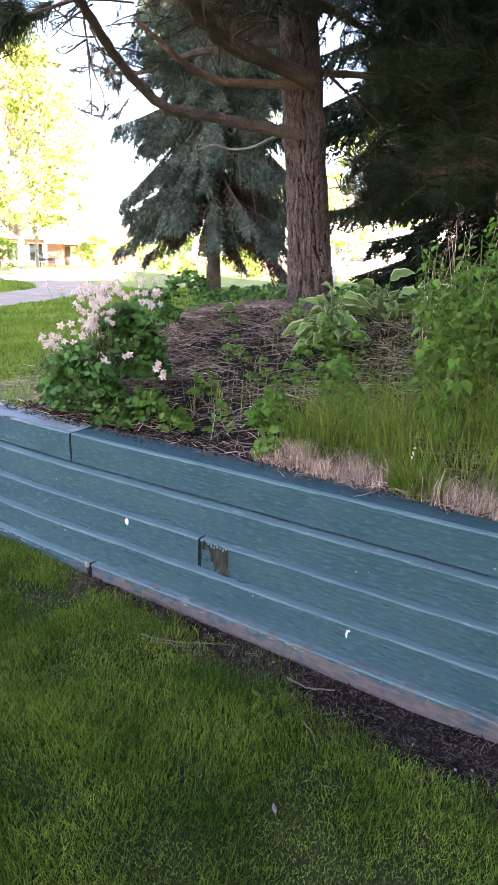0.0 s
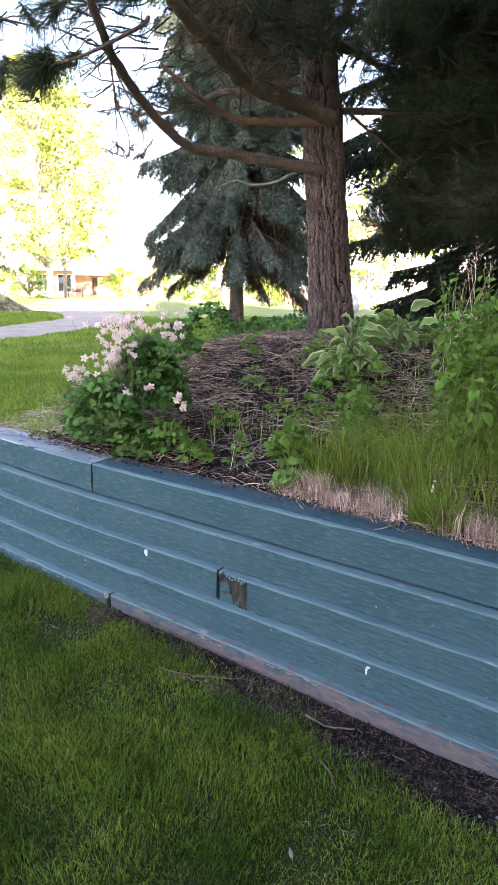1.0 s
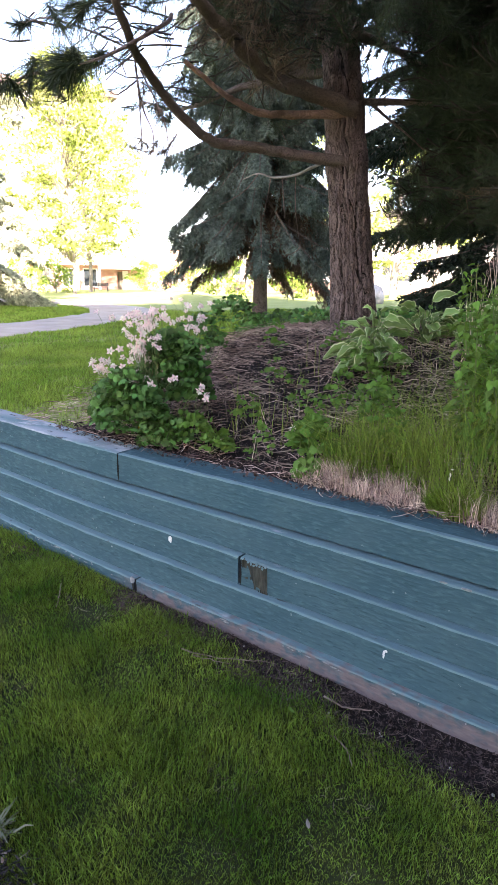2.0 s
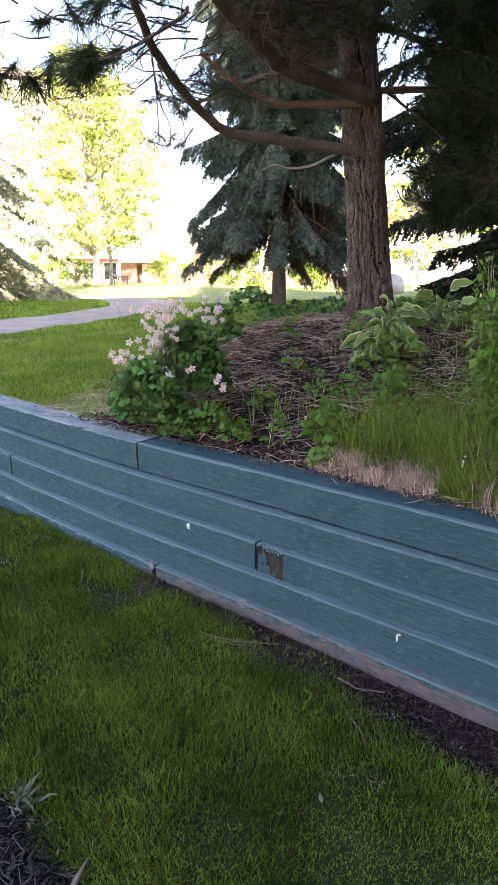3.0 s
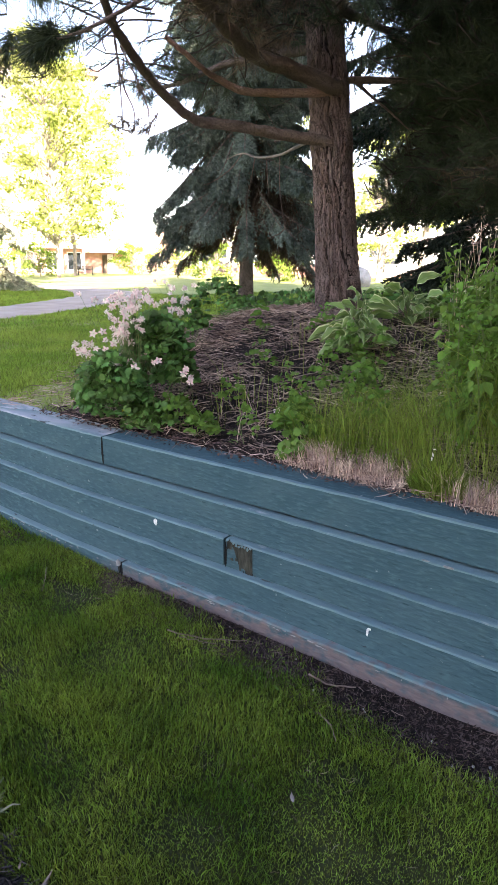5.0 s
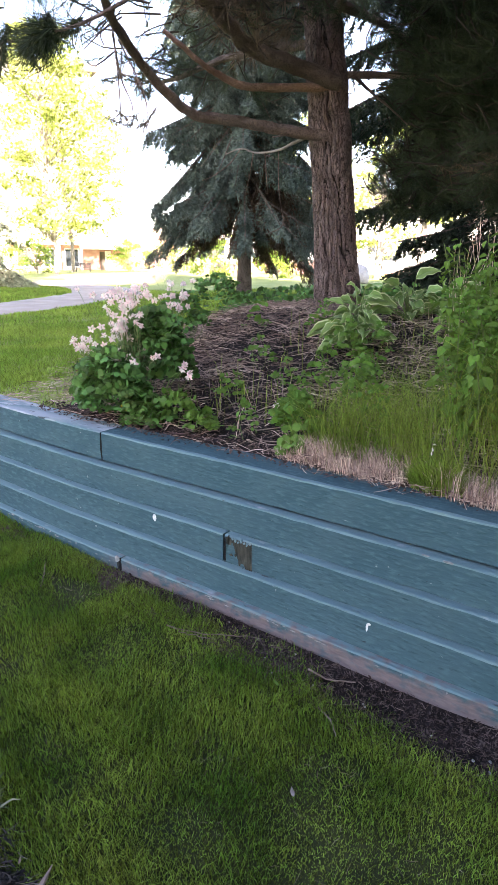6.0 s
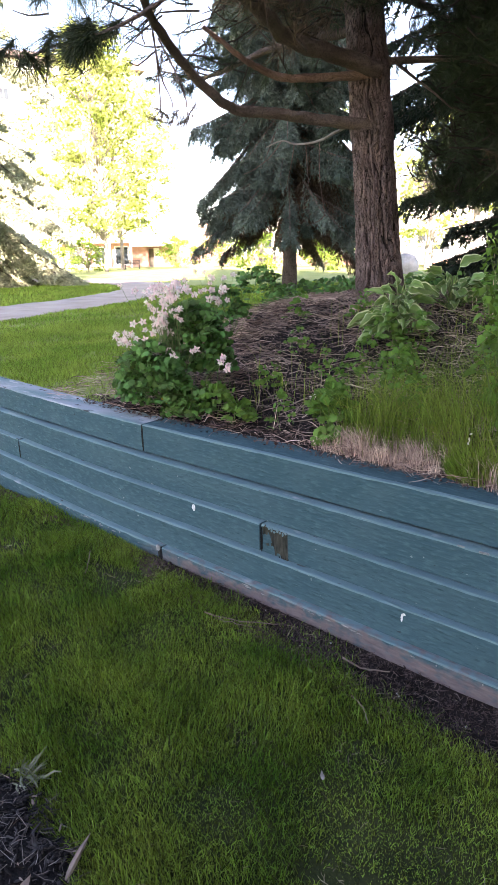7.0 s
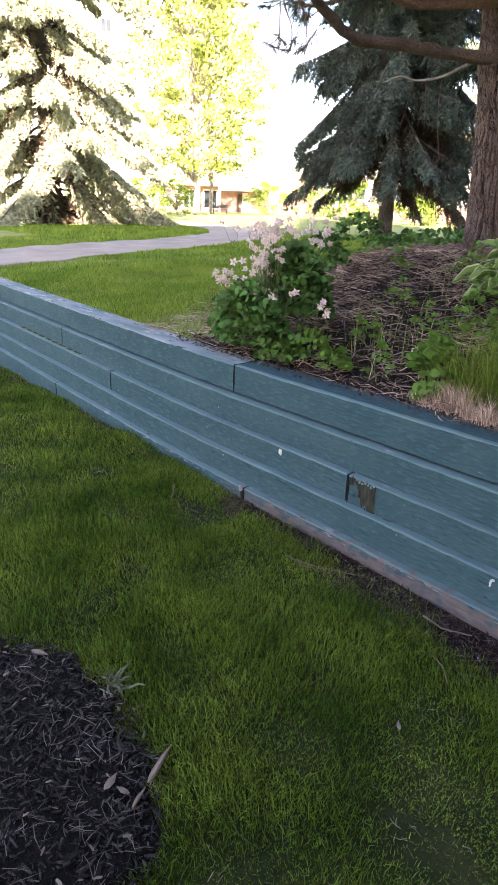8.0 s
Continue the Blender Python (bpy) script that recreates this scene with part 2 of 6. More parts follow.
M_SPRUCE_BLUE = mat("blue_spruce_needle", (0.046, 0.068, 0.054), (0.130, 0.168, 0.140), 1.2, 0.6, 0, 40, 0.3, spread=0.4, trans=0.1)
# Lit copy of spruce needles: full sun put into the base colour.
M_SPRUCE_SUNLIT = mat("sunlit_spruce_needle", (0.28, 0.31, 0.20), (0.48, 0.49, 0.36), 0.8, 0.6, 0, 40, 0.3, spread=0.4, trans=0.15)
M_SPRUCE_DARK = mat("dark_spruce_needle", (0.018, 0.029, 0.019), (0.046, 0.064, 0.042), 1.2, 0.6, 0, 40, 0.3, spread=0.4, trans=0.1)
M_SPRUCE_BROWN = mat("spruce_dead_twig", (0.055, 0.037, 0.024), (0.105, 0.072, 0.046), 2, 0.9, 0, 40, 0.3, spread=0.4)
M_SPRUCE_BARK = bark_mat("spruce_bark", (0.10, 0.078, 0.066), (0.18, 0.145, 0.125), (0.03, 0.024, 0.02), (1, 1, 0.5), 30)
M_COLUMBINE = mat("columbine_leaf", (0.056, 0.142, 0.032), (0.108, 0.212, 0.055), 6, 0.5, 0.2, 60, 0.4, spread=0.55, trans=0.3)
M_LEAF_LIGHT = mat("young_leaf", (0.085, 0.185, 0.030), (0.145, 0.255, 0.050), 6, 0.5, 0.2, 60, 0.4, spread=0.3, trans=0.35)
M_LEAF_PIECE = mat("bellflower_leaf", (0.105, 0.205, 0.030), (0.165, 0.270, 0.055), 6, 0.5, 0.2, 60, 0.4, obj_rand=0.5, trans=0.35)
M_YELLOWLEAF = mat("yellow_leaf", (0.42, 0.33, 0.03), (0.52, 0.42, 0.06), 20, 0.5, 0, 40, 0.4, trans=0.3)
M_STEM = mat("green_stem", (0.10, 0.16, 0.05), (0.17, 0.20, 0.08), 20, 0.6, 0, 40, 0.4)
M_PETAL = mat("pale_pink_petal", (0.84, 0.57, 0.56), (0.89, 0.75, 0.72), 30, 0.5, 0, 40, 0.4, obj_rand=0.12, trans=0.35)
M_PETAL_IN = mat("cream_petal", (0.80, 0.74, 0.62), (0.84, 0.80, 0.70), 30, 0.5, 0, 40, 0.4, trans=0.35)
M_HOSTA = mat("hosta_leaf", (0.150, 0.250, 0.068), (0.235, 0.335, 0.115), 8, 0.4, 0.3, 50, 0.4, obj_rand=0.25, trans=0.25)
M_HOSTA_EDGE = mat("hosta_pale_margin", (0.46, 0.51, 0.24), (0.58, 0.61, 0.36), 14, 0.45, 0, 50, 0.4, trans=0.3)
M_DECID = mat("maple_leaf", (0.20, 0.26, 0.055), (0.42, 0.46, 0.16), 0.5, 0.5, 0, 40, 0.3, spread=0.4, trans=0.45)
M_SHRUB = mat("shrub_leaf", (0.12, 0.20, 0.03), (0.22, 0.31, 0.06), 0.8, 0.5, 0, 40, 0.3, spread=0.4, trans=0.35)
M_GREYBARK = mat("grey_bark", (0.16, 0.14, 0.12), (0.27, 0.24, 0.21), 9, 0.9, 0.7, 50, 0.5)
M_PATH = mat("concrete_path", (0.29, 0.245, 0.215), (0.40, 0.345, 0.302), 2.5, 0.85, 0.4, 120, 0.5)
M_BRICK = mat("red_brick", (0.38, 0.205, 0.165), (0.48, 0.285, 0.24), 2.0, 0.9, 0.5, 18, 0.5)
M_STUCCO = mat("pale_stucco", (0.68, 0.66, 0.62), (0.76, 0.74, 0.70), 1.0, 0.9, 0.3, 40, 0.4)
M_TRIM = mat("white_trim", (0.76, 0.76, 0.74), (0.82, 0.82, 0.80), 3, 0.6)
M_ROOF = mat("brown_roof", (0.13, 0.10, 0.09), (0.20, 0.165, 0.15), 3, 0.9, 0.5, 30, 0.5)
M_GLASS = mat("window_glass", (0.020, 0.026, 0.032), (0.040, 0.048, 0.056), 1, 0.12, spec=0.5)
M_DOOR = mat("dark_door", (0.10, 0.085, 0.075), (0.15, 0.13, 0.115), 4, 0.6)
M_STONE = mat("boulder_stone", (0.26, 0.25, 0.24), (0.42, 0.40, 0.38), 3, 0.9, 0.9, 14, 0.6, dist=0.05)
M_METAL = mat("dark_metal", (0.05, 0.05, 0.055), (0.09, 0.09, 0.09), 8, 0.5, metal=0.6)
M_CARPAINT = mat("silver_car_paint", (0.62, 0.63, 0.65), (0.68, 0.69, 0.70), 2, 0.3, spec=0.5)
M_RUBBER = mat("black_rubber", (0.02, 0.02, 0.02), (0.035, 0.035, 0.035), 20, 0.8)

# ---------------------------------------------------------------- mesh helpers
RNG = np.random.default_rng(7)


def U(a, b, *size):
    return RNG.uniform(a, b, size if size else None)


def mesh(name, V, F, mats, idx=None, smooth=False):
    """A mesh from arrays: vertices, and faces of one size, with one material index per face where given."""
    V, F = np.asarray(V, dtype=np.float32).reshape(-1, 3), np.asarray(F, dtype=np.int32)
    k = F.shape[1]
    me = bpy.data.meshes.new(name)
    me.vertices.add(len(V))
    me.vertices.foreach_set("co", V.ravel())
    me.loops.add(F.size)
    me.loops.foreach_set("vertex_index", F.ravel())
    me.polygons.add(len(F))
    me.polygons.foreach_set("loop_start", np.arange(0, F.size, k, dtype=np.int32))
    me.polygons.foreach_set("loop_total", np.full(len(F), k, dtype=np.int32))
    for m in (mats if isinstance(mats, (list, tuple)) else [mats]):
        me.materials.append(m)
    if idx is not None:
        me.polygons.foreach_set("material_index", np.asarray(idx, dtype=np.int32))
    me.polygons.foreach_set("use_smooth", np.full(len(F), smooth, dtype=bool))
    me.update(calc_edges=True)
    me.validate()
    return me


class Geo:
    """Collects triangles."""

    def __init__(self):
        self.v, self.f, self.n = [], [], 0

    def add(self, V, F):
        V, F = np.asarray(V, dtype=np.float32).reshape(-1, 3), np.asarray(F, dtype=np.int32)
        if F.shape[1] == 4:
            F = np.concatenate([F[:, [0, 1, 2]], F[:, [0, 2, 3]]])
        self.v.append(V)
        self.f.append(F + self.n)
        self.n += len(V)
        return self

    def mesh(self, name, mats, smooth=False):
        return mesh(name, np.concatenate(self.v), np.concatenate(self.f), mats, smooth=smooth)

    def count(self):
        return sum(len(f) for f in self.f)


def thing(name, label, category, at=(0, 0, 0), group="", kind=""):
    ob = new(name)
    ob.location = at
    ob.empty_display_size = 0.1
    return tagged(ob, label, category, group, kind)


def piece(name, me, parent, label="", kind=""):
    """A mesh object under a thing, in world coordinates relative to its parent's place."""
    ob = new(name, me)
    ob.parent = parent
    return tagged(ob, label, kind=kind)


def tube(pts, radii, sides=8, rough=0.0, cap=True):
    """Vertices and faces of a tapered tube along points."""
    P = np.asarray(pts, dtype=float)
    R = np.asarray(radii, dtype=float) if np.ndim(radii) else np.full(len(P), radii)
    T = np.gradient(P, axis=0)
    T /= np.linalg.norm(T, axis=1)[:, None] + 1e-9
    ref = np.array([0.31, 0.17, 0.93]) if abs(T[:, 2]).mean() < 0.8 else np.array([0.9, 0.3, 0.1])
    A = np.cross(T, ref)
    A /= np.linalg.norm(A, axis=1)[:, None]
    B = np.cross(T, A)
    ang = np.linspace(0, 2 * np.pi, sides, endpoint=False)
    ring = A[:, None] * np.cos(ang)[None, :, None] + B[:, None] * np.sin(ang)[None, :, None]
    rr = R[:, None] * (1 + rough * RNG.uniform(-1, 1, (len(P), sides)))
    V = (P[:, None] + ring * rr[..., None]).reshape(-1, 3)
    i, j = np.meshgrid(np.arange(len(P) - 1), np.arange(sides), indexing="ij")
    a, b = i * sides + j, i * sides + (j + 1) % sides
    F = np.stack([a, b, b + sides, a + sides], -1).reshape(-1, 4)
    return V, F


def spline(pts, n):
    """A smooth run of n points through the given ones."""
    P = np.asarray(pts, dtype=float)
    k = len(P)
    Q = np.concatenate([[2 * P[0] - P[1]], P, [2 * P[-1] - P[-2]]])
    t = np.linspace(0, k - 1 - 1e-6, n)
    i = t.astype(int)
    u = (t - i)[:, None]
    a, b, c, d = Q[i], Q[i + 1], Q[i + 2], Q[i + 3]
    return 0.5 * (2 * b + (c - a) * u + (2 * a - 5 * b + 4 * c - d) * u ** 2 + (3 * b - a - 3 * c + d) * u ** 3)


def unit(v):
    v = np.asarray(v, dtype=float)
    return v / (np.linalg.norm(v, axis=-1, keepdims=True) + 1e-9)


def rand_dirs(n):
    return unit(RNG.normal(size=(n, 3)))


def blades(base, height, width, lean, bend=0.35):
    """Grass blades: five vertices and three triangles each. lean: sideways shift of the tip, an (n, 2) array."""
    n = len(base)
    up = np.array([0, 0, 1.0])
    th = RNG.uniform(0, 2 * np.pi, n)
    s = np.stack([np.cos(th), np.sin(th), np.zeros(n)], 1) * (width / 2)[:, None]
    l3 = np.concatenate([lean, np.zeros((n, 1))], 1)
    mid = base + up * (height * 0.58)[:, None] + l3 * bend
    tip = base + up * (height * 0.96)[:, None] + l3
    V = np.stack([base - s, base + s, mid + s * 0.75, mid - s * 0.75, tip], 1).reshape(-1, 3)
    o = (np.arange(n) * 5)[:, None]
    F = np.concatenate([o + [0, 1, 2], o + [0, 2, 3], o + [3, 2, 4]])
    return V, F


def needles(base, tip, width):
    """Thin triangles from base to tip."""
    d = unit(tip - base)
    s = unit(np.cross(d, rand_dirs(len(base)))) * (np.broadcast_to(width, len(base)) / 2)[:, None]
    V = np.stack([base - s, base + s, tip], 1).reshape(-1, 3)
    return V, np.arange(len(V)).reshape(-1, 3)


def strands(base, tip, width, sag=0.0):
    """Bent flat strands of two quads."""
    d = unit(tip - base)
    n = len(base)
    s = unit(np.cross(d, rand_dirs(n))) * (np.broadcast_to(width, n) / 2)[:, None]
    length = np.linalg.norm(tip - base, axis=1)[:, None]
    mid = (base + tip) / 2 + rand_dirs(n) * length * 0.12 + np.array([0, 0, 1.0]) * sag * length
    V = np.stack([base - s, base + s, mid + s, mid - s, tip + s * 0.5, tip - s * 0.5], 1).reshape(-1, 3)
    o = (np.arange(n) * 6)[:, None]
    F = np.concatenate([o + [0, 1, 2], o + [0, 2, 3], o + [3, 2, 4], o + [3, 4, 5]])
    return V, F


def fans(outline, centre, normal, size, spin, cup=0.0):
    """Flat leaves of one outline (k, 2), each as a fan, at centres and facing normals."""
    n, k = len(centre), len(outline)
    nz = unit(normal)
    a = unit(np.cross(nz, rand_dirs(n)) if spin is None else np.cross(nz, spin))
    b = np.cross(nz, a)
    o = np.asarray(outline, dtype=float)
    r2 = (o ** 2).sum(1)
    P = (centre[:, None] + (a[:, None] * o[None, :, :1] + b[:, None] * o[None, :, 1:] + nz[:, None] * (cup * r2)[None, :, None])
         * np.broadcast_to(size, n)[:, None, None])
    V = np.concatenate([centre[:, None], P], 1).reshape(-1, 3)
    base = (np.arange(n) * (k + 1))[:, None, None]
    j = np.arange(k)
    F = (base + np.stack([np.zeros(k, int), 1 + j, 1 + (j + 1) % k], 1)[None]).reshape(-1, 3)
    return V, F


def vnoise(x, y, s, seed=0.0):
    """Smooth value noise on arrays, about -1 to 1."""
    x, y = np.asarray(x) * s + seed * 17.3, np.asarray(y) * s - seed * 9.1
    xi, yi = np.floor(x), np.floor(y)
    fx, fy = x - xi, y - yi
    fx, fy = fx * fx * (3 - 2 * fx), fy * fy * (3 - 2 * fy)

    def h(a, b):
        q = np.sin(a * 127.1 + b * 311.7 + 0.7) * 43758.5453
        return (q - np.floor(q)) * 2 - 1
    return ((h(xi, yi) * (1 - fx) + h(xi + 1, yi) * fx) * (1 - fy) + (h(xi, yi + 1) * (1 - fx) + h(xi + 1, yi + 1) * fx) * fy)


def sstep(a, b, v):
    t = np.clip((np.asarray(v) - a) / (b - a), 0, 1)
    return t * t * (3 - 2 * t)


# ---------------------------------------------------------------- the lie of the land
WALL_L, WALL_R = -4.4, 5.0


def wall_y(x):
    """The wall's line: straight on one side, bending gently back on the other."""
    x = np.asarray(x, dtype=float)
    return np.where(x < 0, 0.07 * x * x / (0.35 + np.abs(x)), 0.0)


def bed_mask(x, y):
    """1 in the planting bed behind the wall, 0 on the lawn."""
    edge = -0.75 - 0.35 * sstep(0.4, 2.5, y) - 1.5 * sstep(2.0, 5.0, y) + 0.18 * vnoise(x, y, 1.7, 3)
    return sstep(-0.12, 0.12, x - edge) * (1 - sstep(2.75, 3.05, x + 0.3 * vnoise(x, y, 1.6, 15))) * (1 - sstep(4.2, 4.9, y + 0.3 * vnoise(x, y, 1.1, 5)))


def lower_z(x, y):
    x = np.asarray(x, dtype=float)
    fall = 0.014 * np.clip(x - 0.2, 0, 3) + 0.034 * np.clip(-0.3 - x, 0, 3)
    return -0.026 - fall + 0.010 * vnoise(x, y, 2.3, 1) + 0.005 * vnoise(x, y, 6.0, 2)


def upper_z(x, y):
    d = np.hypot(x - 2, y + 1.8)
    base = 0.55 + 0.05 * sstep(0.2, 3.0, y) - 0.004 * np.clip(d - 12, 0, 60)
    mound = 0.42 * sstep(0.15, 2.3, y) * sstep(-2.4, 0.2, x + 0.15 * y) * (1 - 0.75 * sstep(2.6, 5.5, y))
    return base + mound + 0.015 * vnoise(x, y, 2.1, 4) * sstep(0.2, 0.6, y) + 0.008 * vnoise(x, y, 5.7, 6) * sstep(0.2, 0.6, y)


def land_z(x, y):
    """Lower lawn, then the step inside the wall, then the upper level; beyond the wall's end the two run together."""
    x, y = np.asarray(x, dtype=float), np.asarray(y, dtype=float)
    t = sstep(0.03, 0.12, y - wall_y(x))
    ramp = sstep(-4.0, 0.5, y)
    t = np.where(x < WALL_L, t + (ramp - t) * sstep(0.0, 1.2, WALL_L - x), t)
    t = np.where(x > WALL_R, t + (ramp - t) * sstep(0.0, 1.2, x - WALL_R), t)
    return lower_z(x, y) * (1 - t) + upper_z(x, y) * t


PATH_LINE = spline([(-6.2, -12, 0), (-5.75, -3, 0), (-5.7, 0.7, 0), (-6.08, 2.3, 0), (-6.45, 3.5, 0), (-7.05, 5.0, 0), (-8.0, 6.8, 0), (-9.5, 8.7, 0),
                    (-13.0, 10.8, 0), (-20, 12.0, 0), (-32, 12.5, 0)], 120)


def path_dist(x, y):
    """Distance to the middle of the path."""
    p = np.stack([np.asarray(x), np.asarray(y)], -1)
    best = np.full(p.shape[:-1], 1e9)
    for q in PATH_LINE:
        best = np.minimum(best, np.hypot(p[..., 0] - q[0], p[..., 1] - q[1]))
    return best


def axis_steps(spans):
    out = [spans[0][0]]
    for a, b, s in spans:
        out += list(np.linspace(a, b, max(1, round((b - a) / s)) + 1)[1:])
    return np.array(out)


def build_ground():
    xs = axis_steps([(-1500, -200, 260), (-200, -60, 20), (-60, -20, 4), (-20, -8, 1), (-8, -4, 0.3), (-4, 3.6, 0.1), (3.6, 8, 0.3), (8, 30, 2), (30, 200, 20), (200, 1500, 260)])
    ys = axis_steps([(-1500, -200, 260), (-200, -30, 20), (-30, -5, 2), (-5, -2, 0.3), (-2, 0, 0.1), (0, 0.3, 0.03), (0.3, 5, 0.1), (5, 14, 0.5), (14, 80, 4), (80, 200, 20), (200, 1500, 260)])
    X, Y = np.meshgrid(xs, ys, indexing="ij")
    Z = land_z(X, Y)
    V = np.stack([X, Y, Z], -1).reshape(-1, 3)
    nx, ny = len(xs), len(ys)
    i, j = np.meshgrid(np.arange(nx - 1), np.arange(ny - 1), indexing="ij")
    a = i * ny + j
    F = np.stack([a, a + ny, a + ny + 1, a + 1], -1).reshape(-1, 4)
    c = V[F].mean(1)
    cx, cy = c[:, 0], c[:, 1]
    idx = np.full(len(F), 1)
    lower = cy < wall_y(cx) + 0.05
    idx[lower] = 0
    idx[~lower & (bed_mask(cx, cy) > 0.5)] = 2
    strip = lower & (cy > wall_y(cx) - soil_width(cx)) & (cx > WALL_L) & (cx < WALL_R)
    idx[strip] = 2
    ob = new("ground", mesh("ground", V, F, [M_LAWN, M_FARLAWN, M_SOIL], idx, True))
    tagged(ob, "mown green lawn on two levels with bare soil by the timber wall", "lawn", kind="structure")


def soil_width(x):
    """How far the bare soil reaches out from the wall's foot."""
    x = np.asarray(x, dtype=float)
    w = 0.135 + 0.15 * sstep(0.7, 1.7, x) + 0.04 * vnoise(x, x * 0, 3.0, 8)
    return 0.11 + (w - 0.01) * sstep(0.12, 0.42, x)


def build_path():
    c = PATH_LINE[:, :2]
    t = unit(np.gradient(c, axis=0))
    nrm = np.stack([-t[:, 1], t[:, 0]], 1)
    w = 0.84
    made = thing("concrete_walk", "pale grey concrete garden path curving through the lawn", "path", kind="structure")
    step = 4
    for k in range(0, len(c) - step, step):
        V, n = [], step + 1
        for q in range(k, k + step + 1):
            u = c[q] if k < q < k + step else c[q] + t[q] * (0.006 if q == k else -0.006)
            for s, dz in ((-w, -0.06), (-w, 0.014), (-w + 0.02, 0.022), (w - 0.02, 0.022), (w, 0.014), (w, -0.06)):
                p = u + nrm[q] * s
                V.append((p[0], p[1], float(land_z(p[0], p[1])) + dz))
        F = [(i * 6 + j, i * 6 + j + 1, i * 6 + 7 + j, i * 6 + 6 + j) for i in range(n - 1) for j in range(5)]
        F += [(0, 1, 4, 5), (1, 2, 3, 4), (n * 6 - 6, n * 6 - 5, n * 6 - 2, n * 6 - 1), (n * 6 - 5, n * 6 - 4, n * 6 - 3, n * 6 - 2)]
        piece("slab", mesh("slab", V, F, M_PATH), made)


build_ground()
build_path()

# ---------------------------------------------------------------- retaining wall
COURSE, SETBACK, DEPTH = 0.14, 0.037, 0.15


def timber_mesh(a, b, k, top, height, depth, mats, seed):
    """A sawn timber of course k from x = a to b, bowed along the wall's line, with softened, slightly uneven arrises."""
    r = random.Random(seed)
    n = max(3, int((b - a) / 0.06))
    V = []
    prof = [(0.0, -height), (0.0, -0.006), (0.0015, -0.0015), (0.006, 0.0), (0.022, 0.0), (depth - 0.01, 0.0), (depth, -0.01), (depth, -height)]
    for i in range(n + 1):
        x = a + (b - a) * i / n
        y0 = float(wall_y(x)) - SETBACK * k
        dy = 0.0014 * noise.noise(Vector((x * 2.2, k * 7.1, seed))) + 0.0008 * r.uniform(-1, 1)
        dz = -(0.006 * min(max(x, 0.0), 2.0) if k > 3 else 0.0) + 0.0016 * noise.noise(Vector((x * 1.6, k * 3.3, seed + 9))) + 0.0008 * r.uniform(-1, 1)
        q = r.uniform(0.7, 1.4)
        for y, z in prof:
            V.append((x, y0 + y * (q if 0 < y < 0.02 else 1) + dy, top + z * (q if -0.02 < z < 0 else 1) + dz))
    m = len(prof)
    F = [(i * m + j, i * m + (j + 1) % m, (i + 1) * m + (j + 1) % m, (i + 1) * m + j) for i in range(n) for j in range(m)]
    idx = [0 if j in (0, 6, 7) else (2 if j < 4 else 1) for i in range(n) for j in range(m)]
    e = n * m
    F += [(0, 1, 6, 7), (1, 2, 5, 6), (2, 3, 4, 5), (e, e + 7, e + 6, e + 1), (e + 1, e + 6, e + 5, e + 2), (e + 2, e + 5, e + 4, e + 3)]
    return mesh("timber", V, F, mats, idx + [0] * 6)


TOPS = [0.56, 0.413, 0.28, 0.157, 0.038]


def build_wall():
    wall = thing("retaining_wall", "low retaining wall of stepped timbers in weathered blue-green paint", "retaining wall", kind="structure")
    rows = [  # joints along each course, from the top one down
        [WALL_L, -3.4, 0.0, 2.44, WALL_R],
        [WALL_L, -1.98, 2.3, WALL_R],
        [WALL_L, -3.3, -1.16, 0.79, 3.3, WALL_R],
        [WALL_L, -2.9, 2.1, WALL_R],
        [WALL_L, -1.90, 0.25, 2.7, WALL_R],
    ]
    seed = 1
    for k, joints in enumerate(rows):
        for a, b in zip(joints[:-1], joints[1:]):
            # Ledges and arrises take the paint with sky light in its colour.
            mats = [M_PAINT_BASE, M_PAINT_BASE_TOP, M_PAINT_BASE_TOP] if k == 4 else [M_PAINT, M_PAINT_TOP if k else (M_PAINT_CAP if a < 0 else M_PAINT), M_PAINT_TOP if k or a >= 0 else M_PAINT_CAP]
            height = 0.28 if k == 4 else TOPS[k] - TOPS[k + 1] - (0.012 if k == 0 else (-0.012 if k == 3 else 0.002))
            piece("timber", timber_mesh(a + 0.005, b - 0.005, k, TOPS[k], height, DEPTH + 0.03 if k else 0.17, mats, seed), wall,
                  "timber splashed with reddish soil at the ground" if k == 4 else "")
            seed += 1
    return wall


WALL = build_wall()

# ---------------------------------------------------------------- buildings and things in the sun beyond
def slab_box(lo, hi):
    (x0, y0, z0), (x1, y1, z1) = lo, hi
    V = [(x0, y0, z0), (x1, y0, z0), (x1, y1, z0), (x0, y1, z0), (x0, y0, z1), (x1, y0, z1), (x1, y1, z1), (x0, y1, z1)]
    F = [(0, 3, 2, 1), (4, 5, 6, 7), (0, 1, 5, 4), (1, 2, 6, 5), (2, 3, 7, 6), (3, 0, 4, 7)]
    return V, F


def box_mesh(name, m, *boxes):
    g = Geo()
    for lo, hi in boxes:
        g.add(*slab_box(lo, hi))
    return g.mesh(name, m)


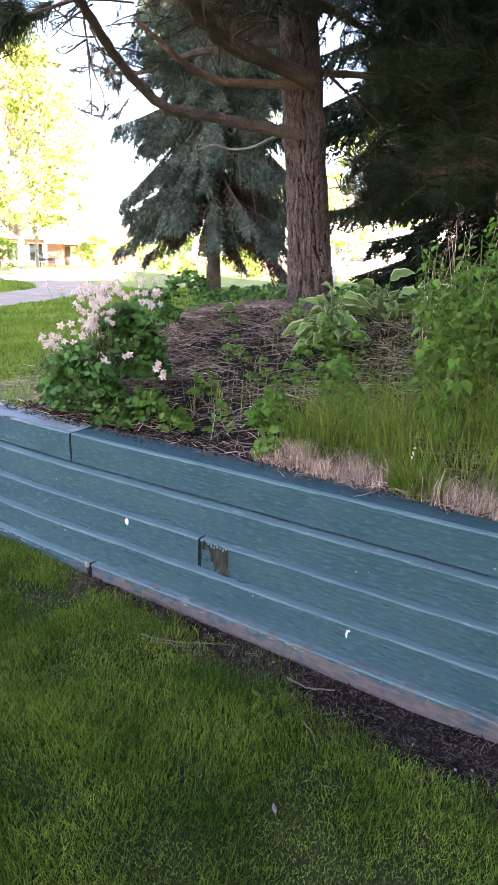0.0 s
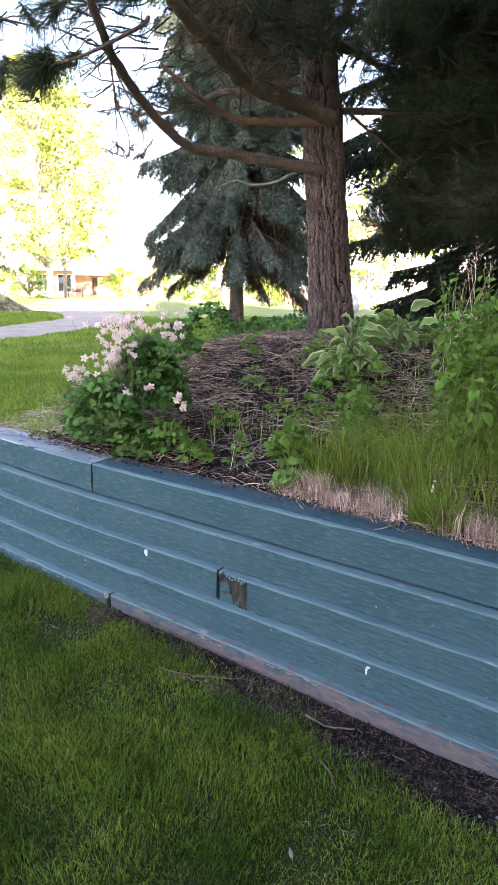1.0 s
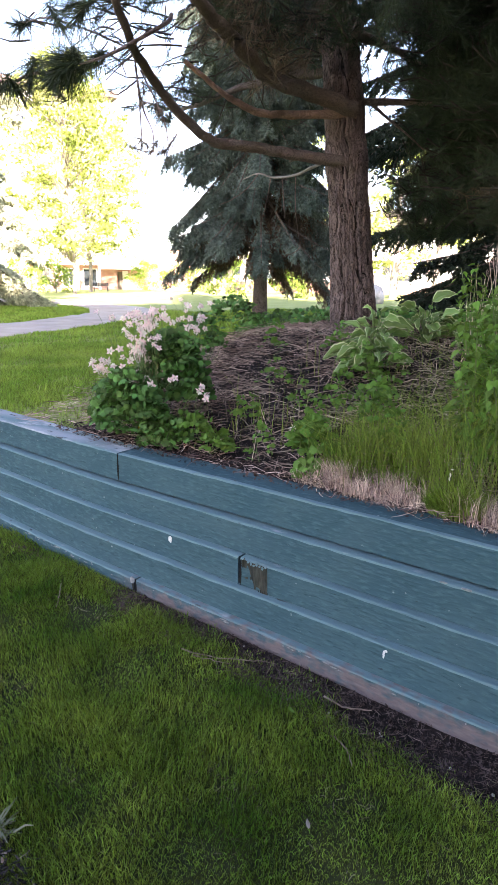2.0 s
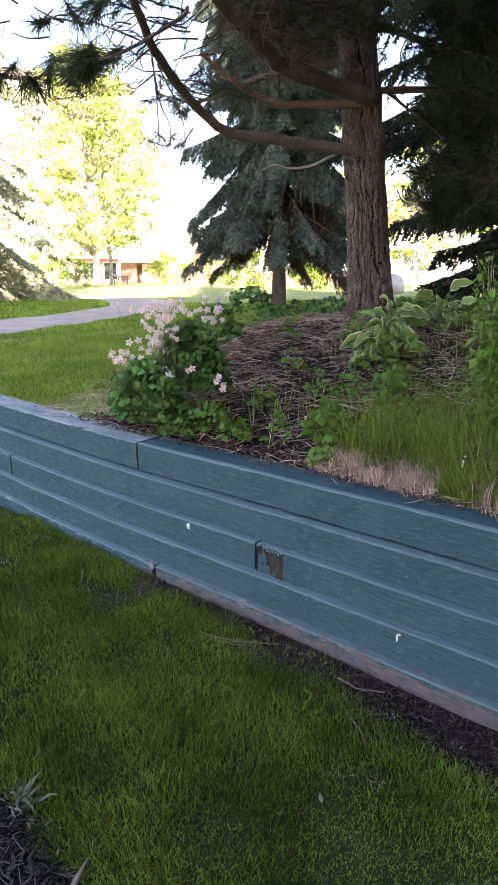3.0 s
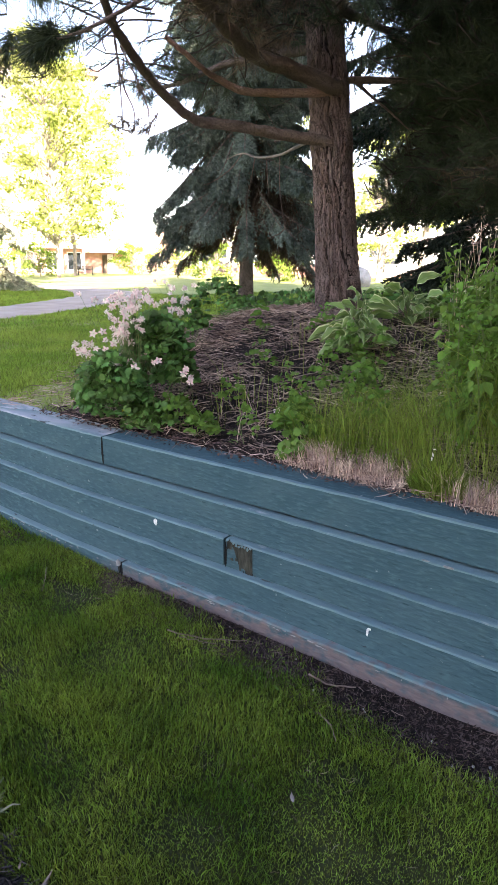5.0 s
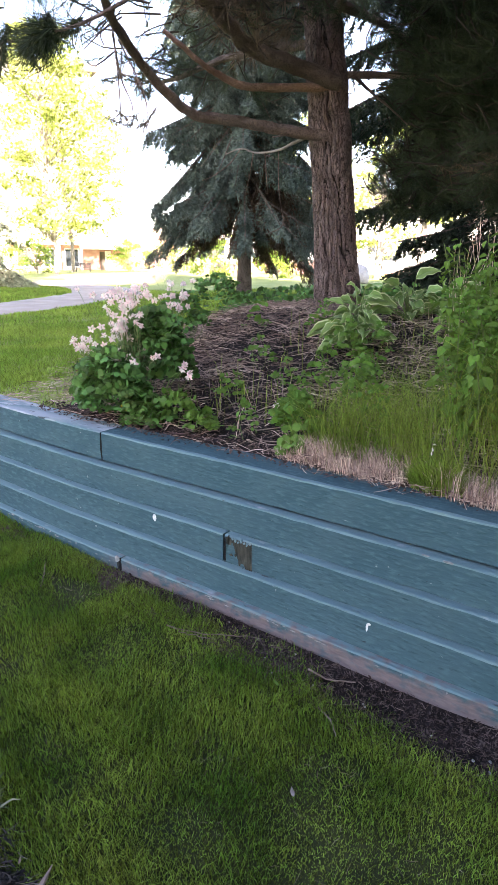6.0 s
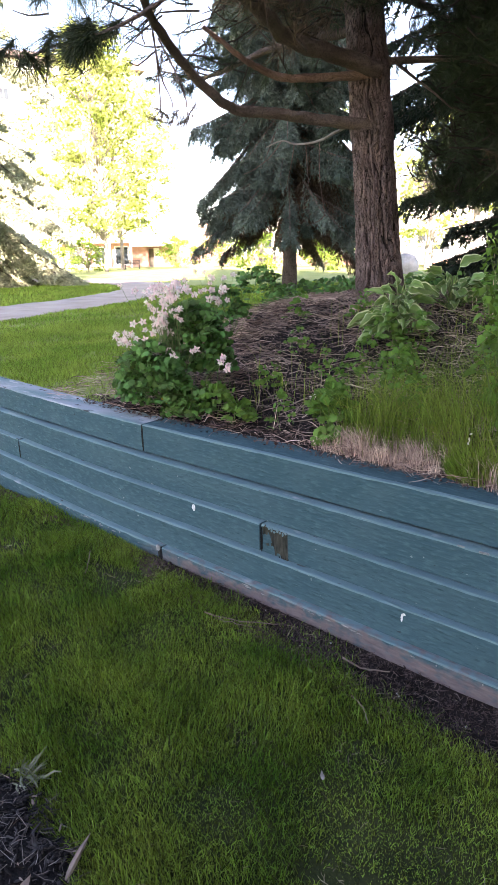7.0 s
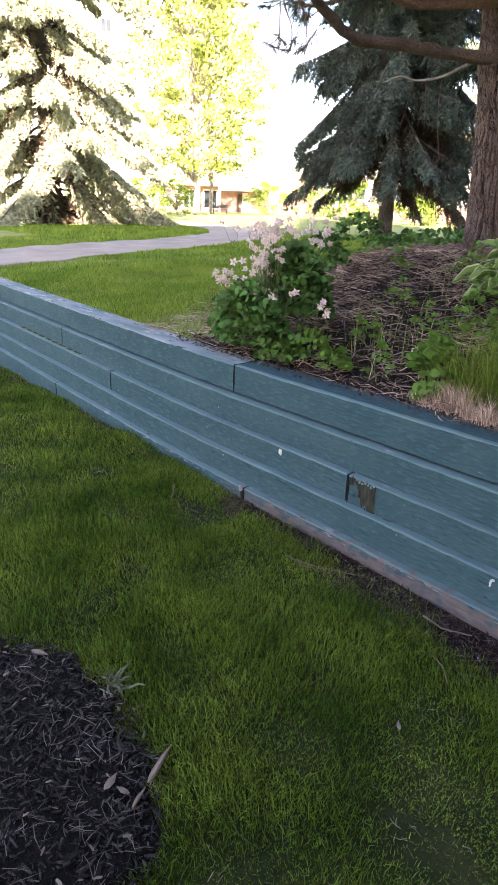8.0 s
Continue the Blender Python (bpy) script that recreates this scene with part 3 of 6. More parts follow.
def add_window(house, u, z, w, h, y=0.0):
    """A framed window standing on a facade in the plane y; the frame is proud of the wall, the pane set into it."""
    t = 0.09
    win = piece("window", box_mesh("window", M_TRIM, ((u - w / 2, y - 0.06, z), (u - w / 2 + t, y, z + h)), ((u + w / 2 - t, y - 0.06, z), (u + w / 2, y, z + h)),
                                   ((u - w / 2 + t, y - 0.06, z + h - t), (u + w / 2 - t, y, z + h)), ((u - w / 2 + t, y - 0.06, z), (u + w / 2 - t, y, z + t)),
                                   ((u - 0.03, y - 0.05, z + t), (u + 0.03, y, z + h - t))), house)
    piece("pane", box_mesh("pane", M_GLASS, ((u - w / 2 + t, y - 0.02, z + t), (u - 0.03, y - 0.004, z + h - t)), ((u + 0.03, y - 0.02, z + t), (u + w / 2 - t, y - 0.004, z + h - t))), win)
    piece("window_sill", box_mesh("window_sill", M_TRIM, ((u - w / 2 - 0.08, y - 0.14, z - 0.08), (u + w / 2 + 0.08, y, z - 0.004))), win)


def build_apartments():
    """The tall pale block with its brick entrance wing, seen across the lawn."""
    b = thing("apartment_building", "tall pale apartment block with brown roof edge standing across the lawn", "building")
    b.matrix_basis = Matrix.Translation((-52.6, 40.9, 0.1)) @ Matrix.Rotation(math.atan2(0.75, 0.66) + 0.28, 4, "Z")
    piece("wall", box_mesh("wall", M_STUCCO, ((-34, 4, 0), (6, 18, 20.4))), b)
    piece("roof", box_mesh("roof", M_ROOF, ((-34.6, 3.2, 20.4), (6.6, 18.6, 21.0))), b)
    for f in range(7):
        for k in range(8):
            add_window(b, -30.55 + 4.5 * k, 0.1 + 2.75 * f + (0.5 if f == 0 else 0.0), 1.15, 1.2, 4.0)
    w = thing("entrance_wing", "low brick entrance wing with white canopy and porch posts", "building")
    w.matrix_basis = Matrix.Translation((-51.9, 40.1, 0.15)) @ Matrix.Rotation(math.atan2(0.75, 0.66), 4, "Z")
    piece("wall", box_mesh("wall", M_BRICK, ((-4.5, 1.0, 0), (4.6, 3.9, 3.1)), ((5.9, 1.0, 0), (13.0, 3.9, 4.6)), ((4.6, 1.9, 0), (5.9, 3.9, 3.1))), w)
    piece("canopy", box_mesh("canopy", M_TRIM, ((2.9, -0.4, 2.35), (7.2, 2.5, 4.6)), ((-4.8, -0.3, 2.75), (2.9, 1.3, 3.15))), w)
    piece("door", box_mesh("door", M_DOOR, ((4.7, 1.78, 0), (5.2, 1.88, 2.1))), w)
    piece("door_panel", box_mesh("door_panel", M_TRIM, ((5.22, 1.8, 0), (5.85, 1.88, 2.2))), w)
    for u in (-4.4, -1.6, 0.6, 2.8):
        piece("post", box_mesh("post", M_TRIM, ((u - 0.11, -0.15, 0), (u + 0.11, 0.07, 2.75))), w)
    for u in (-3.0, -0.4, 1.8):
        add_window(w, u, 0.5, 1.5, 1.9, 1.0)
    piece("porch_floor", box_mesh("porch_floor", M_PATH, ((-5, -1.2, -0.2), (7.5, 1.0, 0.0))), w)


def build_brick_house(at, turn, length, name_label):
    h = thing("brick_house", name_label, "house")
    h.matrix_basis = Matrix.Translation(at) @ Matrix.Rotation(turn, 4, "Z")
    piece("wall", box_mesh("wall", M_BRICK, ((0, 0, -0.5), (length, 8, 1.2))), h)
    piece("siding", box_mesh("siding", M_STUCCO, ((0, 0.05, 1.2), (length, 7.95, 5.0))), h)
    V = [(-0.6, -0.7, 4.95), (length + 0.6, -0.7, 4.95), (length + 0.6, 8.7, 4.95), (-0.6, 8.7, 4.95), (-0.6, 4, 7.0), (length + 0.6, 4, 7.0)]
    piece("roof", mesh("roof", np.array(V), np.array([(0, 1, 5, 5), (0, 5, 4, 4), (2, 3, 4, 4), (2, 4, 5, 5), (0, 3, 2, 2), (0, 2, 1, 1), (1, 2, 5, 5), (3, 0, 4, 4)])[:, :3], M_ROOF), h)
    for k in range(int(length / 3.2)):
        add_window(h, 1.8 + 3.2 * k, 1.6, 1.5, 1.3, 0.05)


def build_shade_building():
    """An unseen block added behind the camera to cast the shadow over the garden: plain walls that close the place."""
    away = 26.0
    shift = Vector((SUN_DIR.x, SUN_DIR.y)) * away
    a, c = Vector((0.6, -39.4)) + shift, Vector((13.6, 24.3)) + shift
    top = 15.3 + away * math.tan(SUN_EL)
    d = c - a
    a = a + d.normalized() * 22.0
    d = c - a
    b = thing("sun_blocker", "tall plain unseen block added to shade the garden from the sun", "building", kind="structure")
    b.matrix_basis = Matrix.Translation((a.x, a.y, -0.4)) @ Matrix.Rotation(math.atan2(d.y, d.x), 4, "Z")
    piece("wall", box_mesh("wall", M_STUCCO, ((0, -12, 0), (d.length, 0, top))), b)
    piece("roof", box_mesh("roof", M_ROOF, ((-0.3, -12.3, top), (d.length + 0.3, 0.3, top + 0.4))), b)


def build_side_sky_blocker():
    """An unseen plain block added beside the lawn to hide sky and darken it, closing the garden on the side away from
    the bed.
    """
    b = thing("side_sky_blocker", "plain unseen brick block added to hide sky beside the lower lawn", "building", kind="structure")
    b.location = (5.7, -15.0, -0.4)
    piece("wall", box_mesh("wall", M_BRICK, ((0, 0, 0), (6.0, 14.0, 5.6))), b)
    piece("roof", box_mesh("roof", M_ROOF, ((-0.5, -0.5, 5.6), (6.5, 14.5, 5.85))), b)


build_side_sky_blocker()
build_apartments()
build_brick_house((-33.0, 40.5, 0.2), math.atan2(0.5, 0.9), 11, "low brick house with pale siding beyond the spruces")
build_brick_house((-20.5, 45.5, 0.3), math.atan2(0.28, 0.96), 14, "low brick house with pale upper siding and brown roof")
build_shade_building()


def build_boulder():
    bm = bmesh.new()
    bmesh.ops.create_icosphere(bm, subdivisions=4, radius=0.5)
    for v in bm.verts:
        n = noise.noise(v.co * 2.2) * 0.14 + noise.noise(v.co * 6) * 0.04
        v.co = Vector((v.co.x * 1.05, v.co.y * 0.8, v.co.z * 0.95)) * (1 + n)
        v.co.z = max(v.co.z, -0.32)
    me = bpy.data.meshes.new("boulder")
    bm.to_mesh(me)
    bm.free()
    me.materials.append(M_STONE)
    ob = new("boulder", me)
    ob.location = (-8.83, 21.6, float(land_z(-8.83, 21.6)) + 0.3)
    tagged(ob, "rounded pale grey boulder lying on the lawn", "rock")


build_boulder()


def build_bench(at, turn):
    b = thing("park_bench", "small dark metal garden bench standing on the lawn", "bench")
    b.matrix_basis = Matrix.Translation(at) @ Matrix.Rotation(turn, 4, "Z") @ Matrix.Scale(0.8, 4)
    for k in range(4):
        piece("slat", box_mesh("slat", M_METAL, ((-0.8, -0.2 + 0.11 * k, 0.43), (0.8, -0.11 + 0.11 * k, 0.46))), b)
    for k in range(3):
        piece("back_slat", box_mesh("back_slat", M_METAL, ((-0.8, 0.24, 0.55 + 0.12 * k), (0.8, 0.27, 0.63 + 0.12 * k))), b)
    for x in (-0.7, 0.7):
        piece("leg", box_mesh("leg", M_METAL, ((x - 0.03, -0.2, 0), (x + 0.03, -0.15, 0.43)), ((x - 0.03, 0.2, 0), (x + 0.03, 0.27, 0.9)), ((x - 0.03, -0.2, 0.40), (x + 0.03, 0.24, 0.43))), b)


build_bench((-38.6, 32.6, float(land_z(-38.6, 32.6))), 0.75)


def build_car(at, turn):
    car = thing("parked_car", "silver car parked far off beside the brick house", "car")
    car.matrix_basis = Matrix.Translation(at) @ Matrix.Rotation(turn, 4, "Z")
    prof = [(-2.1, 0.35), (-2.15, 0.75), (-1.9, 0.95), (-1.2, 1.0), (-0.6, 1.42), (0.9, 1.45), (1.6, 1.0), (2.1, 0.9), (2.15, 0.4)]
    V = [(x, y, z) for y in (-0.85, 0.85) for x, z in prof]
    n = len(prof)
    g = Geo()
    g.add(V, [(i, (i + 1) % n, n + (i + 1) % n, n + i) for i in range(n)])
    g.add(V[:n], [(0, i, i + 1) for i in range(1, n - 1)])
    g.add(V[n:], [(0, i + 1, i) for i in range(1, n - 1)])
    piece("body", g.mesh("body", M_CARPAINT), car)
    piece("side_window", box_mesh("side_window", M_GLASS, ((-0.65, -0.87, 1.03), (0.95, -0.855, 1.36))), car)
    for x in (-1.35, 1.35):
        for y in (-0.86, 0.7):
            V2, F2 = tube([(x, y, 0.33), (x, y + 0.01, 0.33), (x, y + 0.16, 0.33)], [0.3, 0.33, 0.33], 16)
            piece("wheel", Geo().add(V2, F2).mesh("wheel", M_RUBBER), car)


build_car((-15.1, 39.4, float(land_z(-15.1, 39.4))), 0.3)


# ---------------------------------------------------------------- trees
def spruce(name, label, base, height, reach, m_needle, boughs, twigs, per_twig, low=0.6, droop=0.35, nlen=0.05, nwid=0.014, trunk_r=0.2,
           seed=1, reach_top=0.1, brown=0.25, shape=0.9, hang=0.0, long=1.0, skirt=0.0, bare=None):
    """A conifer: trunk, drooping boughs, each fringed with hanging twigs set with needles."""
    global RNG
    RNG = np.random.default_rng(seed)
    tree = thing(name, label, "tree", base)
    zs = np.linspace(-0.2, height, 14)
    off = np.stack([0.03 * np.sin(zs * 0.7), 0.03 * np.cos(zs * 0.5), zs], 1)
    piece("trunk", Geo().add(*tube(off, trunk_r * (1 - 0.93 * np.clip(zs / height, 0, 1)) * (1 + 0.35 * np.exp(-np.clip(zs, 0, 9) * 4)), 12, 0.06)).mesh("trunk", M_SPRUCE_BARK, True), tree)
    wood, live, dead = Geo(), Geo(), Geo()
    hs = low + (height - low) * (np.linspace(0, 1, boughs) ** 1.15)
    for i, h in enumerate(hs):
        f = (h - low) / (height - low)
        L = (reach * (1 - f) ** shape + reach_top) * U(0.62, 1.2)
        h = max(low, h + U(-0.25, 0.25))
        az = i * 2.39996 + U(-0.5, 0.5)
        d = np.array([math.cos(az), math.sin(az), 0])
        side = np.array([-d[1], d[0], 0])
        dr = droop * U(0.5, 1.5) * (1 - 0.55 * f)
        if bare:  # a tier without boughs on the open side
            if bare[0] < h < bare[1] and d[0] < 0.35:
                L *= 0.35
            elif h < bare[0] and d[0] < 0.35:
                L *= 0.84
            elif bare[1] < h < 5.2 and d[0] < 0.35:
                L *= 1.22
            elif abs(h - (bare[0] + bare[1]) / 2) < 0.7:
                dr = droop * U(0.85, 1.1)
        u = np.linspace(0, 1, 7)
        ax = np.array([0, 0, h]) + d * (u * L)[:, None] + np.array([0, 0, 1]) * ((-dr * u ** 1.35 + 0.16 * dr * u ** 4 + 0.08 * u) * L)[:, None]
        wood.add(*tube(ax, np.linspace(0.028, 0.006, 7) * (0.5 + L / 3), 5))
        n = max(8, int(twigs * (0.35 + 0.65 * L / reach)))
        tu = np.sort(U(0.12, 1.0, n)) ** 0.85
        p = np.stack([np.interp(tu, u, ax[:, k]) for k in range(3)], 1)
        sg = np.where(np.arange(n) % 2 == 0, 1.0, -1.0)
        tl = (0.16 + 0.26 * (1 - tu)) * (0.55 + 0.30 * L) * U(0.6, 1.3, n) * long
        td = unit(d * U(0.45, 0.95, n)[:, None] + side * (sg * U(0.25, 0.9, n))[:, None] + np.array([0, 0, 1]) * (U(-0.95, -0.15, n) - hang)[:, None])
        tip = p + td * tl[:, None]
        tip[:, 2] -= 0.10 * tl
        V, F = needles(p, tip, 0.010)
        wood.add(V, F)
        count, thick = (per_twig, 1.0) if h < 7.0 else (max(8, per_twig // 4), 2.2)
        w = U(0, 1, n, count)
        q = p[:, None] + (tip - p)[:, None] * w[..., None]
        nd = unit(td[:, None] * 0.8 + RNG.normal(size=(n, count, 3)) * 0.62)
        ln = nlen * U(0.7, 1.3, n, count)
        inner = (tu < brown + skirt * math.exp(-(h - low) / 0.8) + 0.1 * U(-1, 1, n))
        qb, qt = q, q + nd * ln[..., None]
        for sel, acc in ((~inner, live), (inner, dead)):
            if sel.any():
                acc.add(*needles(qb[sel].reshape(-1, 3), qt[sel].reshape(-1, 3), nwid * thick * (1.0 if acc is live else 0.55)))
    piece("bough_wood", wood.mesh("boughs", M_SPRUCE_BARK), tree)
    piece("foliage", live.mesh("foliage", m_needle), tree, kind="stuff")
    if dead.n:
        piece("inner_deadwood", dead.mesh("inner_deadwood", M_SPRUCE_BROWN), tree, kind="stuff")
    return tree


def gz(x, y):
    return float(land_z(x, y))


spruce("blue_spruce", "shaded blue-green spruce with drooping boughs and bare lower trunk", (-5.55, 8.95, gz(-5.55, 8.95)), 16.0, 1.62, M_SPRUCE_BLUE, 470, 120, 24,
       low=1.80, droop=0.85, nlen=0.078, nwid=0.026, trunk_r=0.14, seed=11, brown=0.16, shape=0.42, hang=1.2, long=1.45, skirt=0.85)
spruce("dark_spruce", "dense dark spruce with low boughs sweeping to the ground", (1.1, 7.3, gz(1.1, 7.3)), 13.0, 3.1, M_SPRUCE_DARK, 450, 120, 30,
       low=0.75, droop=0.45, nlen=0.066, nwid=0.032, trunk_r=0.2, seed=12, brown=0.40, shape=0.6, hang=0.35, bare=(2.0, 2.4))
spruce("sunlit_spruce", "tall blue spruce in full sun on the far lawn, needles coloured sun-bright", (-16.2, 7.0, gz(-16.2, 7.0)), 15.0, 4.3, M_SPRUCE_SUNLIT, 200, 200, 20,
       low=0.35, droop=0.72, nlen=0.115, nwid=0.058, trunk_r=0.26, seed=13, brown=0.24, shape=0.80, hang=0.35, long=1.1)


def broadleaf(name, label, base, height, spread, clumps, leaves, m_leaf, trunk_r=0.16, clear=2.2, leaf=0.11, seed=3, category="tree"):
    """A leafy tree: tapered trunk, forked limbs and clumps of single leaves with gaps between."""
    global RNG
    RNG = np.random.default_rng(seed)
    tree = thing(name, label, category, base)
    zs = np.linspace(-0.2, height * 0.9, 12)
    bend = np.stack([0.12 * np.sin(zs * 0.5), 0.10 * np.sin(zs * 0.4 + 1), zs], 1)
    piece("trunk", Geo().add(*tube(bend, trunk_r * (1 - 0.9 * np.clip(zs / height, 0, 1)), 10, 0.05)).mesh("trunk", M_GREYBARK, True), tree)
    limbs, g = Geo(), Geo()
    out = np.array([(-0.5, 0), (-0.2, 0.28), (0.2, 0.3), (0.55, 0), (0.2, -0.3), (-0.2, -0.28)])
    for i in range(clumps):
        f = (i + 0.5) / clumps
        h = clear + (height - clear) * f ** 0.9
        r = spread * math.sin(math.pi * min(0.97, 0.22 + 0.75 * f)) ** 0.7 * U(0.28, 1.22)
        az = U(0, 6.283)
        c = np.array([r * math.cos(az), r * math.sin(az), h + U(-0.4, 0.4)])
        root = np.array([0, 0, max(clear * 0.8, h - 0.55 * r - 0.5)])
        limbs.add(*tube(spline([root, (root + c) / 2 + np.array([0, 0, 0.12 * r]), c], 6), np.linspace(0.028, 0.006, 6), 5))
        k = int(leaves * U(0.6, 1.3))
        s = U(0.35, 0.75) * (0.5 + spread / 5)
        pos = c + rand_dirs(k) * (U(0, 1, k) ** 0.5 * s)[:, None] * np.array([1, 1, 0.62])
        g.add(*fans(out, pos, rand_dirs(k) + np.array([0, 0, 0.8]), leaf * U(0.7, 1.4, k), None, 0.15))
    piece("limb_wood", limbs.mesh("limbs", M_GREYBARK), tree)
    piece("crown", g.mesh("crown", m_leaf), tree, kind="stuff")
    return tree


broadleaf("maple_tree", "young yellow-green maple in bright sun on the lawn", (-30.6, 23.6, gz(-30.6, 23.6)), 13.5, 3.7, 230, 62, M_DECID, 0.13, 2.4, 0.20, 21)
broadleaf("maple_tree", "young yellow-green maple in bright sun near the apartments", (-37.9, 30.9, gz(-37.9, 30.9)), 14.5, 4.4, 170, 62, M_DECID, 0.16, 3.0, 0.21, 24)
broadleaf("lime_tree", "leafy yellow-green tree in sun behind the spruces", (-20.5, 33.5, gz(-20.5, 33.5)), 10.0, 3.2, 60, 70, M_DECID, 0.2, 1.6, 0.17, 22)
broadleaf("lime_tree", "leafy yellow-green tree in sun behind the pine", (-9.5, 30.5, gz(-9.5, 30.5)), 11.0, 3.0, 55, 70, M_DECID, 0.2, 1.4, 0.17, 23)
broadleaf("lime_tree", "full leafy tree in sun far behind the pine", (-11.4, 29.5, gz(-11.4, 29.5)), 7.5, 3.2, 50, 70, M_DECID, 0.22, 1.2, 0.17, 26)
for k, (x, y, hh, sp) in enumerate([(-34.5, 22.0, 2.0, 1.5), (-35.5, 25.8, 2.3, 1.5), (-24.0, 12.6, 1.2, 1.0), (-38.5, 37.8, 2.6, 2.0), (-36.0, 39.6, 2.4, 2.0), (-33.2, 41.0, 2.3, 1.9),
                                    (-19.0, 25.0, 2.0, 1.4), (-15.8, 26.4, 1.8, 1.3)]):
    broadleaf("garden_shrub", "rounded yellow-green shrub standing in full sun", (x, y, gz(x, y)), hh, sp, 40, 70, M_SHRUB, 0.05, 0.3, 0.12, 30 + k, "shrub")

# ---------------------------------------------------------------- the pine
RNG = np.random.default_rng(5)
PINE = thing("pine_tree", "big pine with furrowed red-brown bark beside the planting bed", "tree", (0.0, 2.38, 0.9))


def pine_trunk():
    """The trunk, its bark broken into long plates by wandering furrows."""
    zs = np.concatenate([np.arange(-0.25, 2.7, 0.011), np.linspace(2.7, 9.0, 60)])
    na = 190
    nz = len(zs)
    V, deep = [], []
    for z in zs:
        cx = 0.03 - 0.116 * min(z, 3.0) - 0.06 * max(z - 3.0, 0) + 0.012 * math.sin(z * 1.3)
        r0 = 0.151 * (1 - 0.108 * min(z, 3.0) - 0.03 * max(z - 3.0, 0)) + 0.050 * math.exp(-max(z, 0) * 5) + 0.012 * math.exp(-((z - 1.32) / 0.12) ** 2) + 0.012 * math.exp(-((z - 1.66) / 0.1) ** 2)
        for k in range(na):
            a = 2 * math.pi * k / na
            c, s = math.cos(a), math.sin(a)
            w = noise.noise_vector(Vector((c * 1.8, s * 1.8, z * 4.0)))
            f1 = min(1.0, abs(noise.noise(Vector((c * 3.4 + w.x * 0.9, s * 3.4 + w.y * 0.9, z * 1.35 + w.z * 0.5)))) * 6.5)
            f2 = min(1.0, abs(noise.noise(Vector((c * 6.8 + w.y * 0.8, s * 6.8 + w.x * 0.8, z * 4.2 + 7.0)))) * 6.0)
            f3 = noise.noise(Vector((c * 14, s * 14, z * 15)))
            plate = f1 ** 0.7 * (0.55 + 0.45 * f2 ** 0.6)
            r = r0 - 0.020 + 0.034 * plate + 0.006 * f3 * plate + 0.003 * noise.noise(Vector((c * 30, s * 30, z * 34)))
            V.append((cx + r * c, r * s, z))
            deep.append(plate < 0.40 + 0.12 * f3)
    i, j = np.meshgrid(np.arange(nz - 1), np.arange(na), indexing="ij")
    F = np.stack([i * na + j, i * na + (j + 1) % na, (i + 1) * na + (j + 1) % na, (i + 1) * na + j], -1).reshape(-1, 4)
    # Faces deep in a furrow take the bark with crevice shade in its colour.
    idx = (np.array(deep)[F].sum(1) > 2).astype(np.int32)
    piece("trunk", mesh("trunk", V, F, [M_BARK, M_BARK_FURROW_SHADE], idx, True), PINE)


pine_trunk()
O = np.array([0.0, 2.38, 0.9])


def limb(pts, r0, r1, m=M_BRANCH, sides=9, label=""):
    """A limb of the pine through world points."""
    n = max(8, 5 * len(pts))
    P = spline(pts, n) - O
    P[1:-1] += RNG.normal(size=(n - 2, 3)) * r0 * 0.07
    piece("limb", Geo().add(*tube(P, np.linspace(r0, r1, n), sides, 0.08)).mesh("limb", m, True), PINE, label)
    return P + O


A = limb([(-0.02, 2.32, 2.18), (-0.3, 2.07, 2.22), (-0.5, 1.81, 2.25), (-0.68, 1.54, 2.27), (-0.72, 1.27, 2.38), (-0.69, 1.04, 2.49), (-0.61, 0.8, 2.58), (-0.49, 0.59, 2.66), (-0.43, 0.44, 2.77), (-0.3, 0.1, 3.0)], 0.041, 0.018)
Bq = limb([(-0.02, 2.3, 2.52), (-0.21, 1.92, 2.58), (-0.28, 1.62, 2.6), (-0.22, 1.26, 2.64), (-0.14, 0.91, 2.67), (-0.07, 0.67, 2.7), (0.05, 0.3, 2.85)], 0.055, 0.026)
C = limb([(-0.02, 2.32, 2.5), (-0.37, 2.03, 2.48), (-0.53, 1.85, 2.48), (-0.59, 1.68, 2.52), (-0.6, 1.52, 2.55), (-0.7, 1.3, 2.68)], 0.031, 0.014, M_BRANCH_RED, 8, "reddish bare limb")
D = limb([(-0.15, 2.35, 2.25), (-0.36, 2.28, 2.17), (-0.52, 2.31, 2.14), (-0.7, 2.31, 2.14), (-0.84, 2.3, 2.18), (-0.98, 2.29, 2.15)], 0.013, 0.004, M_DEAD, 7, "pale dead limb without bark")
E = limb([(0.0, 2.38, 2.58), (0.19, 2.59, 2.6), (0.36, 2.78, 2.6), (0.62, 3.1, 2.53), (1.0, 3.5, 2.5)], 0.026, 0.012, M_BRANCH, 8)
Fq = limb([(0.04, 2.43, 2.57), (0.1, 2.58, 2.5), (0.17, 2.74, 2.43), (0.26, 2.9, 2.33)], 0.013, 0.005, M_BRANCH, 6)
G = limb([(-0.43, 0.9, 2.75), (-0.12, 0.52, 2.53), (-0.14, 0.19, 2.32), (-0.2, 0.07, 2.26)], 0.012, 0.006, M_BRANCH, 6)
H = limb([(-0.2, 0.2, 2.30), (-0.34, 0.13, 2.27), (-0.52, 0.07, 2.28), (-0.68, 0.03, 2.26), (-0.86, -0.07, 2.29)], 0.009, 0.005, M_BRANCH, 6)
